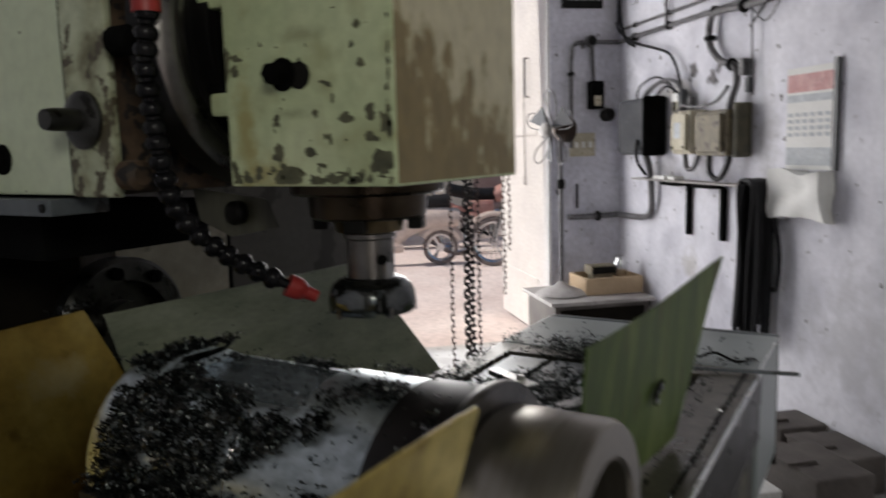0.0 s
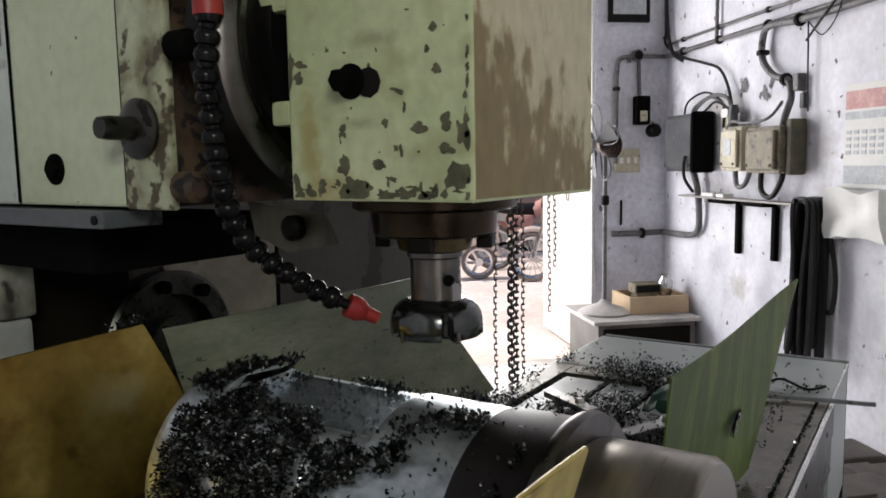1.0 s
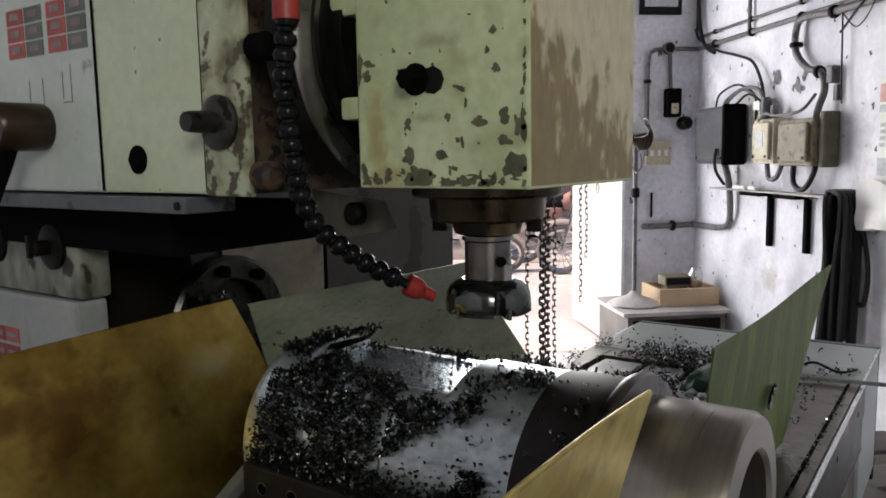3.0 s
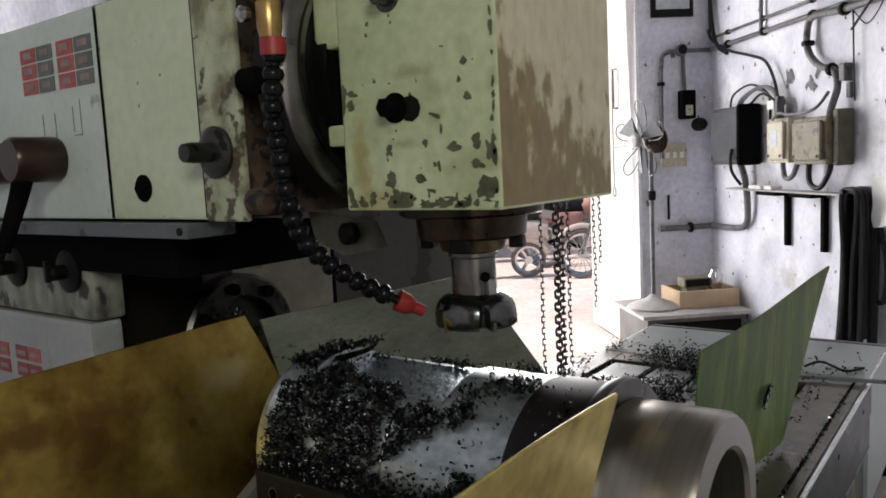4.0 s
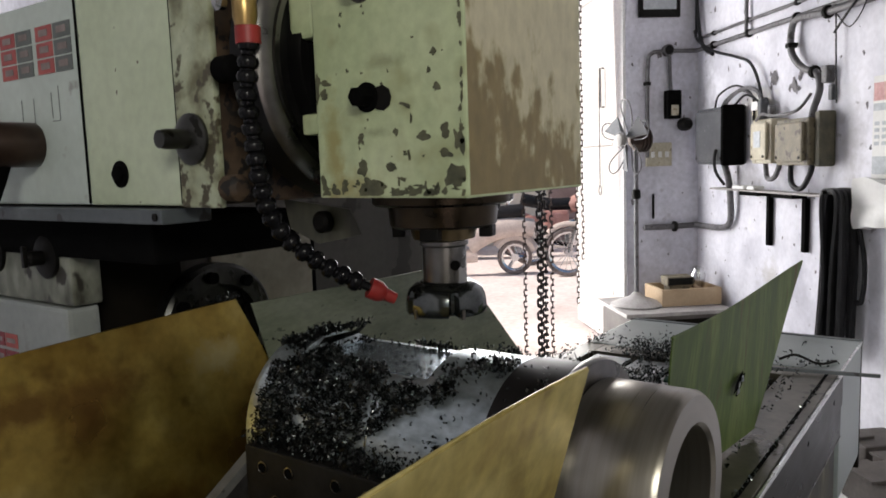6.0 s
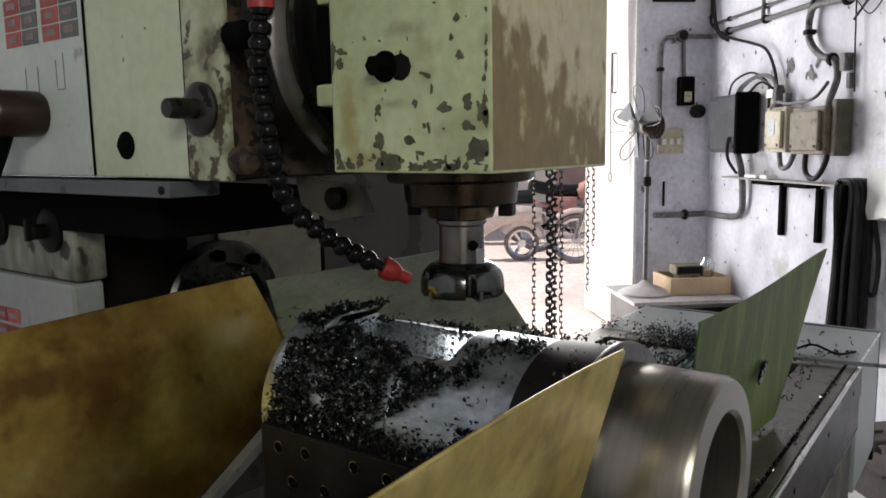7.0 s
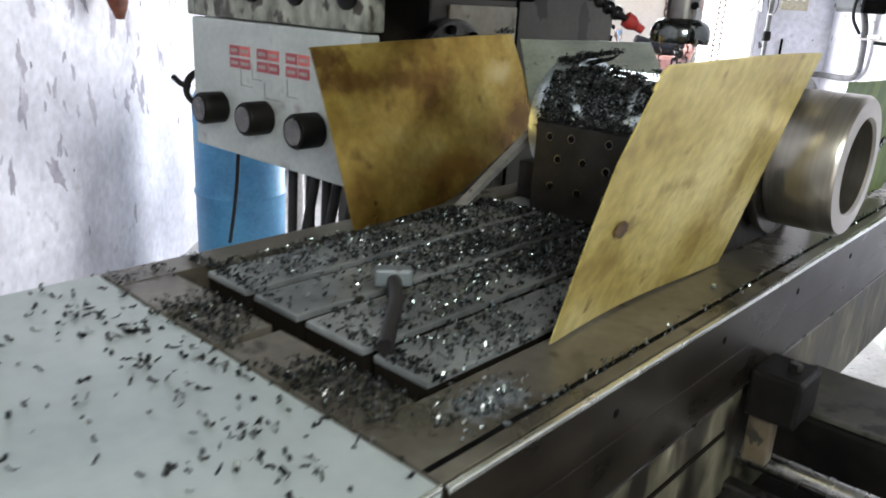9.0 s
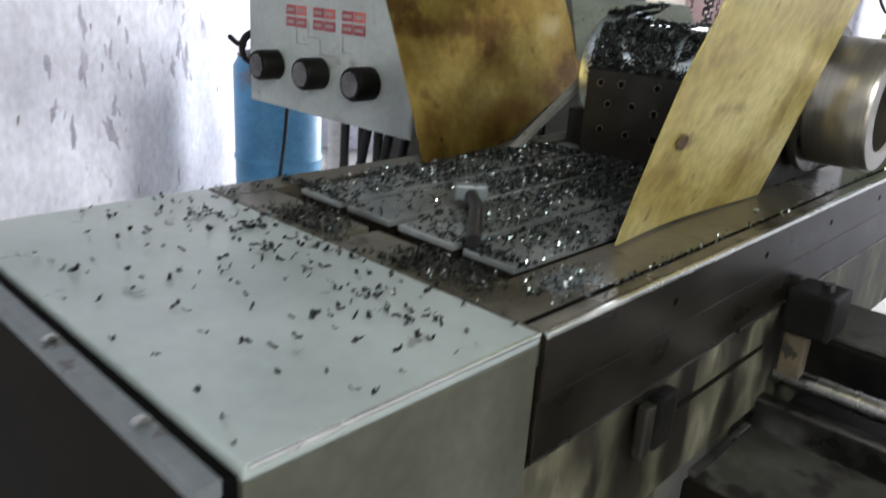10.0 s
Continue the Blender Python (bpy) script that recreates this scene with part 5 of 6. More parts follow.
def build_table_clutter():
    tool = rides(thing("tee_hammer", "steel hammer with a dark handle lying in swarf", "hammer"))
    part("hammer_head", box((-0.023, -0.011, -0.010), (0.023, 0.011, 0.012), 0.004, at(-0.303, 0.232, 0.976, Matrix.Rotation(radians(48), 4, "Z"))), M["rail_grey"], tool, "bright steel hammer head")
    part("hammer_handle", tube([(-0.298, 0.228, 0.974), (-0.259, 0.195, 0.968), (-0.220, 0.149, 0.965), (-0.185, 0.108, 0.963)], 0.009, 10), M["strap"], tool, smooth=True)
    rag = bmesh.new()
    bmesh.ops.create_grid(rag, x_segments=14, y_segments=14, size=0.085)
    for v in rag.verts:
        r = v.co.length
        v.co.z = 0.012 + 0.055 * max(0, 1 - r / 0.11) + 0.022 * noise.noise(v.co * 35) + 0.01 * noise.noise(v.co * 80)
        v.co += Vector((-0.20, 1.72, TZ + 0.004))
    bmesh.ops.solidify(rag, geom=rag.faces[:], thickness=0.003)
    rides(tagged(mesh_object("rag", rag, M["cloth_green"], True), "crumpled dark green rag on the table", "rag"))
    rod = rides(thing("steel_rod", "thin steel rod lying across the table edge", "rod"))
    part("rod_bar", tube([(-0.25, 1.83, 0.958), (0.075, 1.90, 0.958)], 0.005, 4, False), M["rail_grey"], rod)
    for x, y, r in ((-0.33, 1.46, 20), (-0.42, 1.62, -30), (-0.24, 1.56, 65)):
        bm = box((-0.07, -0.014, 0.0), (0.07, 0.014, 0.012), 0.002)
        add_lathe(bm, [(0.009, 0.0121), (0.009, 0.018), (0.006, 0.022)], at(0.03, 0, 0), 6)
        bm.transform(at(x, y, TZ + 0.006, Matrix.Rotation(radians(r), 4, "Z")))
        rides(tagged(mesh_object("clamp_bar", bm, M["steel"]), "flat steel clamp bar lying in swarf", "clamp", "clamp bars on the table"))
    wire = rides(thing("wire_clip", "bent wire clip on the end cover", "wire"))
    part("wire", tube([(-0.13, 1.95, 0.956), (-0.10, 1.97, 0.965), (-0.05, 1.95, 0.956), (-0.02, 1.99, 0.956)], 0.003, 6), M["dark_iron"], wire)
    rides(tagged(mesh_object("bright_chip", box((-0.052, 0.578, 0.951), (-0.045, 0.584, 0.957), 0.0015), M["milled"]), "bright silvery chip on the table rim", "chip"))


build_table_clutter()

# ---------------------------------------------------------------- things on the walls


def wall_pipe(name, label, pts, r, mat, category="conduit", clips=()):
    t = thing(name, label, category)
    bm = bmesh.new()
    add_tube(bm, smooth_path(pts, 5), r, 10)
    part("pipe", bm, mat, t, smooth=True)
    for p, n in clips:
        part("pipe_clip", lathe([(r * 1.7, -0.012), (r * 1.9, 0), (r * 1.7, 0.012)], at(*p, Vector(n).to_track_quat("Z", "Y").to_matrix().to_4x4()), 10), M["dark_iron"], t)
    return t


def build_wall_things():
    m = on_meter
    # steel conduits running up the meter wall
    for dz, r in ((0.0, 0.014), (0.075, 0.009)):
        wall_pipe("conduit", "dusty grey steel conduit clipped along the wall", [m(4.99, 0.02, 2.115 + dz), m(4.4, 0.02, 2.115 + dz), m(3.6, 0.02, 2.115 + dz), m(2.2, 0.02, 2.115 + dz)], r, M["pipe"],
                  clips=[(m(a, 0.02, 2.115 + dz), U_W) for a in (4.75, 4.3, 3.8)])
    wall_pipe("conduit_riser", "short vertical steel conduit", [m(4.32, 0.025, 2.12), m(4.32, 0.025, 2.6), m(4.32, 0.025, 3.45)], 0.011, M["pipe"])
    wall_pipe("thick_pipe", "thick grey flexible pipe curling down to the fuse box", [m(2.3, 0.04, 2.09), m(3.013, 0.04, 2.085), m(3.487, 0.04, 2.084), m(3.742, 0.04, 2.099), m(3.811, 0.04, 2.059), m(3.81, 0.04, 1.935), m(3.704, 0.04, 1.842), m(3.583, 0.04, 1.804), m(3.544, 0.045, 1.718), m(3.567, 0.06, 1.625), m(3.57, 0.07, 1.56)], 0.018, M["pipe"],
              clips=[(m(3.5, 0.04, 2.084), U_W), (m(3.60, 0.04, 1.81), U_W), (m(3.81, 0.04, 1.97), (0, 0, 1))])
    wall_pipe("cable", "black cable drooping to the meters", [m(4.99, 0.03, 2.45), m(4.985, 0.03, 2.28), m(4.956, 0.04, 2.184), m(4.722, 0.04, 2.074), m(4.42, 0.04, 1.996), m(4.249, 0.04, 1.94), m(4.152, 0.04, 1.83), m(4.089, 0.05, 1.696), m(4.083, 0.06, 1.57)], 0.009, M["rubber"], "cable")
    wall_pipe("cable", "grey cable looping over the meters", [m(4.53, 0.07, 1.66), m(4.51, 0.06, 1.731), m(4.363, 0.06, 1.78), m(4.226, 0.06, 1.79), m(4.11, 0.06, 1.756), m(4.066, 0.06, 1.663), m(4.06, 0.07, 1.58)], 0.011, M["pipe"], "cable")
    wall_pipe("cable", "black cables bundled into the corner", [m(4.93, 0.05, 3.4), m(4.95, 0.05, 2.7), m(4.94, 0.04, 2.30), m(4.85, 0.045, 2.12), m(4.70, 0.05, 2.05)], 0.012, M["rubber"], "cable")
    wall_pipe("wire", "thin loose wire hanging from the pipe", [m(3.45, 0.03, 2.08), m(3.447, 0.03, 2.009), m(3.44, 0.03, 1.82), m(3.429, 0.03, 1.641)], 0.004, M["rubber"], "wire")
    wall_pipe("wire", "dark twisted wire ends", [m(3.46, 0.03, 1.98), m(3.3, 0.06, 2.06), m(3.16, 0.06, 2.16)], 0.006, M["rubber"], "wire")
    wall_pipe("wire", "thin black wire loop on the wall", [m(3.44, 0.03, 2.06), m(3.3, 0.06, 1.98), m(3.2, 0.06, 2.05), m(3.16, 0.06, 2.16)], 0.003, M["rubber"], "wire")
    wall_pipe("drain_pipe", "grey pipe bending down and along the wall", [m(4.50, 0.07, 1.36), m(4.47, 0.05, 1.24), m(4.46, 0.04, 1.06), m(4.50, 0.03, 0.97), m(4.62, 0.03, 0.935), m(4.98, 0.03, 0.925)], 0.020, M["pipe"], "pipe")

    # meter cabinet, cream fuse switch, brown fuse box
    def case(name, label, a0, a1, z0, z1, depth, mat, lid, lid_label):
        t = thing(name, label, "electric box", "electric boxes on the wall")
        part("case", box((-a0, -depth, z0), (-a1, -0.003, z1), 0.012, METER), mat, t)
        part("cover", box((-a0 + 0.02, -depth - 0.022, z0 + 0.02), (-a1 - 0.02, -depth - 0.001, z1 - 0.02), 0.010, METER), lid, t, lid_label)
        for x in (-a0 + 0.04, -a1 - 0.04):
            part("screw", lathe([(0.008, 0), (0.008, 0.004)], METER @ at(x, -depth - 0.022, z0 + 0.04, AX_NY), 8), M["dark_iron"], t)
        return t

    c = case("meter_box", "grey electricity meter box with a black front", 4.748, 4.34, 1.345, 1.698, 0.13, M["meter_grey"], M["meter_grey"], "")
    part("meter_front", box((-4.36, -0.165, 1.34), (-4.325, -0.02, 1.705), 0.014, METER), M["black"], c, "black meter front")
    f = case("fuse_switch", "cream fuse switch box with a label", 4.082, 3.879, 1.351, 1.596, 0.11, M["meter_cream"], M["meter_cream"], "")
    part("paper_label", box((-4.02, -0.1345, 1.44), (-3.95, -0.1325, 1.53), 0, METER), M["print_grey"], f, "faded paper label")
    g = case("fuse_box", "rusty brown metal fuse box", 3.79, 3.50, 1.343, 1.58, 0.13, M["meter_brown"], M["meter_brown"], "")
    part("fuse_box_side", box((-3.497, -0.10, 1.335), (-3.455, -0.01, 1.61), 0.012, METER), M["meter_olive"], g, "stained side box")
    part("gland", lathe([(0.03, 0), (0.03, 0.09), (0.02, 0.12)], METER @ at(-4.05, -0.06, 1.60), 12), M["meter_grey"], f)
    part("gland", lathe([(0.022, 0), (0.022, 0.07)], METER @ at(-3.96, -0.06, 1.60), 12), M["pipe"], f)
    for k, (a0, a1, zt) in enumerate(((4.62, 4.16, 1.80), (4.48, 4.10, 1.76), (4.40, 4.04, 1.73))):
        wall_pipe("cable", "thin dusty cable arching over the meter", [m(a0, 0.07, 1.70), m(a0 - 0.03, 0.06, zt - 0.02), m((a0 + a1) / 2, 0.05 + 0.01 * k, zt + 0.02), m(a1 + 0.03, 0.05, zt - 0.06), m(a1, 0.06, 1.60)], 0.0065, M["pipe" if k % 2 else "rubber"], "cable")
    wall_pipe("cable", "thin cable crossing the fuse boxes", [m(4.00, 0.13, 1.59), m(3.90, 0.15, 1.62), m(3.78, 0.15, 1.605), m(3.60, 0.13, 1.62), m(3.56, 0.08, 1.70)], 0.008, M["pipe"], "cable")
    wall_pipe("cable", "black cable dropping from the meter", [m(4.42, 0.16, 1.44), m(4.42, 0.17, 1.38), m(4.44, 0.15, 1.30), m(4.47, 0.08, 1.22)], 0.010, M["rubber"], "cable")
    jct = thing("connector_block", "pale connector block with a grey cap", "connector")
    part("block_body", box((-4.20, -0.05, 1.60), (-4.10, -0.003, 1.72), 0.006, METER), M["meter_cream"], jct)
    part("block_cap", box((-4.185, -0.062, 1.655), (-4.115, -0.0505, 1.705), 0.004, METER), M["paper"], jct, "white cap")
    clamp = thing("pipe_clamp", "grey cast clamp holding the thick pipe", "clamp")
    part("clamp_body", box((-3.53, -0.05, 1.745), (-3.485, -0.003, 1.83), 0.008, METER), M["pipe"], clamp)
    part("clamp_plate", box((-3.50, -0.03, 1.66), (-3.47, -0.003, 1.735), 0.006, METER), M["meter_grey"], clamp, "dull lower plate")
    wall_pipe("cable_loop", "cables looping under the fuse boxes", [m(4.02, 0.06, 1.36), m(3.98, 0.07, 1.27), m(3.90, 0.07, 1.28), m(3.86, 0.06, 1.37)], 0.014, M["pipe"], "cable")
    wall_pipe("cable_loop", "cables looping under the fuse boxes", [m(3.76, 0.06, 1.36), m(3.74, 0.07, 1.25), m(3.65, 0.07, 1.22), m(3.57, 0.07, 1.30), m(3.56, 0.06, 1.38)], 0.014, M["rubber"], "cable")
    # shelf on two iron brackets
    sh = thing("wall_shelf", "narrow shelf on two black iron brackets", "shelf")
    part("shelf_board", box((-4.63, -0.10, 1.187), (-3.42, -0.002, 1.197), 0.002, METER), M["bench_top"], sh)
    for a in (4.045, 3.69):
        br = part("bracket", box((-a - 0.016, -0.03, 0.88), (-a + 0.016, -0.002, 1.164), 0.002, METER), M["black"], sh, "black iron bracket")
        part("bracket_arm", box((-a - 0.20, -0.10, 1.165), (-a + 0.011, -0.013, 1.186), 0.002, METER), M["black"], br)
    for a, w in ((4.30, 0.14), (4.12, 0.08)):
        bm = bmesh.new()
        add_box(bm, (-a, -0.12, 1.201), (-a + w, -0.05, 1.222), 0.008, METER)
        tagged(mesh_object("paper_packet", bm, M["paper"]), "small crumpled white packet on the shelf", "packet", "packets on the shelf")
    # drive belts on a hook
    belts = thing("drive_belts", "black rubber drive belts hanging on the wall", "belts")
    rnd = random.Random(3)
    for k in range(9):
        a0, w, z = 3.33 + rnd.uniform(-0.03, 0.03), rnd.uniform(0.03, 0.085), 0.42 + rnd.uniform(-0.05, 0.1)
        off = 0.03 + 0.012 * k
        pts = [m(a0 + w + 0.03, off, z), m(a0 + w, off, 0.8), m(a0 + 0.06, off, 1.17), m(a0, off, 1.22), m(a0 - 0.06, off, 1.17), m(a0 - w, off, 0.85), m(a0 - w + 0.01, off, z + 0.02)]
        part("belt", tube(pts, 0.014, 6), M["rubber"], belts)
    part("belt", tube([m(3.25, 0.05, 1.18), m(3.16, 0.05, 0.9), m(3.17, 0.05, 0.72), m(3.21, 0.05, 0.7)], 0.012, 6), M["rubber"], belts)
    part("hook", tube([m(3.33, 0.0, 1.22), m(3.33, 0.16, 1.215)], 0.01, 6, False), M["dark_iron"], belts)
    # calendar and paper under it
    cal = thing("wall_calendar", "paper wall calendar with a red heading", "calendar")
    part("sheet", box((-3.19, -0.008, 1.28), (-2.87, -0.003, 1.74), 0, METER), M["paper"], cal)
    part("heading", box((-3.185, -0.0105, 1.63), (-2.875, -0.0085, 1.71), 0, METER), M["print_faded"], cal, "faded red printed heading")
    part("heading_strip", box((-3.185, -0.0105, 1.585), (-2.875, -0.0085, 1.618), 0, METER), M["print_grey"], cal)
    for r in range(4):
        for q in range(6):
            x = -3.175 + q * 0.05
            part("date_mark", box((x, -0.0105, 1.43 + r * 0.03), (x + 0.03, -0.0085, 1.447 + r * 0.03), 0, METER), M["print_grey"], cal)
    part("foot_strip", box((-3.185, -0.0105, 1.30), (-2.875, -0.0085, 1.38), 0, METER), M["print_grey"], cal)
    part("calendar_edge", box((-2.868, -0.02, 1.28), (-2.845, -0.003, 1.76), 0, METER), M["meter_grey"], cal)
    bag = bmesh.new()
    add_box(bag, (-3.22, -0.07, 1.06), (-2.86, -0.004, 1.27), 0.0, METER)
    bmesh.ops.subdivide_edges(bag, edges=bag.edges[:], cuts=7, use_grid_fill=True)
    for v in bag.verts:
        v.co += Vector((noise.noise(v.co * 9), noise.noise(v.co * 9 + Vector((5, 0, 0))), noise.noise(v.co * 9 + Vector((0, 5, 0))))) * 0.03
    tagged(mesh_object("crumpled_paper", bag, M["paper"], True), "crumpled bundle of white papers on the wall", "papers")
    # peeled patches of old paint and plugs on the plaster
    rnd = random.Random(8)
    patch = bmesh.new()
    for k in range(120):
        a, z, r = rnd.uniform(1.6, 4.97), rnd.uniform(0.3, 2.7), rnd.uniform(0.003, 0.010) * (2.0 if k % 11 == 0 else 1)
        add_blob(patch, METER @ at(-a, -0.0008 - 0.0002 * (k % 4), z, AX_NY), r, r * rnd.uniform(0.7, 1.9), rnd, 0.9, 11)
    for k in range(26):
        b, z, r = rnd.uniform(2.12, 2.58), rnd.uniform(0.5, 2.7), rnd.uniform(0.003, 0.009) * (2.0 if k % 9 == 0 else 1)
        add_blob(patch, DOOR @ at(b, -0.0008 - 0.0002 * (k % 4), z, AX_NY), r, r * rnd.uniform(0.7, 1.9), rnd, 0.9, 11)
    for k in range(60):
        y, z, r = rnd.uniform(-1.2, 3.2), rnd.uniform(0.5, 2.2), rnd.uniform(0.003, 0.011) * (2.2 if k % 10 == 0 else 1)
        add_blob(patch, LEFT @ at(y, -0.0008 - 0.0002 * (k % 4), z, AX_NY), r, r * rnd.uniform(0.7, 2.4), rnd, 0.9, 11)
    tagged(mesh_object("wall_flecks", patch, M["plaster_chip"]), "small dark holes and flecks in the plaster", "flecks", kind="stuff")
    # peeled grey-lilac patches low on the whitewashed wall
    peel = bmesh.new()
    for k in range(46):
        y, z, r = rnd.uniform(1.6, 3.2), 0.95 + rnd.gauss(0, 0.22), rnd.uniform(0.008, 0.034)
        add_blob(peel, LEFT @ at(y, -0.0005 - 0.0001 * (k % 5), z, AX_NY @ Matrix.Rotation(rnd.gauss(0, 0.3), 4, "Z")), r * 0.7, r * rnd.uniform(1.0, 2.6), rnd, 1.0, 30)
    tagged(mesh_object("wall_peeling", peel, M["plaster_patch"]), "grey-lilac peeled patches in the whitewash", "peeling", kind="stuff")
    # dark broken plaster where old boxes were
    for a, z in ((4.057, 1.831), (3.823, 1.799)):
        bm = bmesh.new()
        for k in range(7):
            r = rnd.uniform(0.010, 0.026)
            add_blob(bm, METER @ at(-a + rnd.gauss(0, 0.03), -0.002 - 0.0006 * k, z + rnd.gauss(0, 0.03), AX_NY), r, r * 1.2, rnd, 0.9, 14)
        tagged(mesh_object("plaster_hole", bm, M["plaster_chip"]), "dark broken patch in the plaster", "hole")

    d = on_door
    wall_pipe("conduit", "grey steel conduit on the door wall", [d(2.23, 0.02, 1.40), d(2.23, 0.02, 1.8), d(2.235, 0.02, 2.03), d(2.26, 0.02, 2.10), d(2.36, 0.02, 2.115), d(2.585, 0.02, 2.115)], 0.014, M["pipe"],
              clips=[(d(2.23, 0.02, 1.9), (0, 0, 1))])
    wall_pipe("conduit", "grey steel conduit down to the switch", [d(2.385, 0.02, 2.12), d(2.39, 0.02, 1.95), d(2.40, 0.02, 1.8)], 0.013, M["pipe"])
    jb = thing("junction_box", "round dark conduit junction box", "junction box")
    part("box_body", lathe([(0.04, 0), (0.04, 0.035), (0.034, 0.04)], DOOR @ at(2.375, -0.004, 2.12, AX_NY), 20), M["pipe"], jb, smooth=True)
    part("box_lid", lathe([(0.03, 0), (0.03, 0.003)], DOOR @ at(2.375, -0.0445, 2.12, AX_NY), 18), M["dark_iron"], jb)
    sw = thing("isolator_switch", "black iron isolator switch", "switch")
    part("switch_body", box((2.35, -0.08, 1.66), (2.45, -0.004, 1.85), 0.01, DOOR), M["black"], sw)
    part("switch_plate", box((2.375, -0.086, 1.68), (2.425, -0.0805, 1.75), 0.004, DOOR), M["meter_cream"], sw)
    part("switch_plug", lathe([(0.045, 0), (0.045, 0.06), (0.03, 0.09)], DOOR @ at(2.49, -0.005, 1.62, AX_NY), 16), M["dark_iron"], sw, smooth=True)
    fr = thing("picture_frame", "small dark framed notice high on the wall", "frame")
    part("frame", box((2.17, -0.03, 2.34), (2.46, -0.003, 2.75), 0.004, DOOR), M["dark_iron"], fr)
    part("notice", box((2.20, -0.033, 2.39), (2.43, -0.0305, 2.72), 0, DOOR), M["print_grey"], fr)
    brd = thing("switch_board", "yellowed switch board on the wall", "switch board")
    part("board", box((2.22, -0.03, 1.34), (2.40, -0.003, 1.50), 0.004, DOOR), M["meter_cream"], brd)
    for k in range(3):
        part("switch", box((2.25 + k * 0.05, -0.04, 1.40), (2.275 + k * 0.05, -0.0305, 1.44), 0.003, DOOR), M["paper"], brd)
    wall_pipe("drain_pipe", "dark grey pipe along the foot of the wall", [d(2.20, 0.03, 0.92), d(2.4, 0.03, 0.92), d(2.585, 0.03, 0.925)], 0.020, M["pipe"], "pipe",
              clips=[(d(2.42, 0.03, 0.92), N_W)])
    wall_pipe("iron_peg", "short black iron peg", [d(2.27, 0.02, 0.98), d(2.27, 0.02, 1.06), d(2.27, 0.02, 1.15)], 0.008, M["black"], "peg")


build_wall_things()


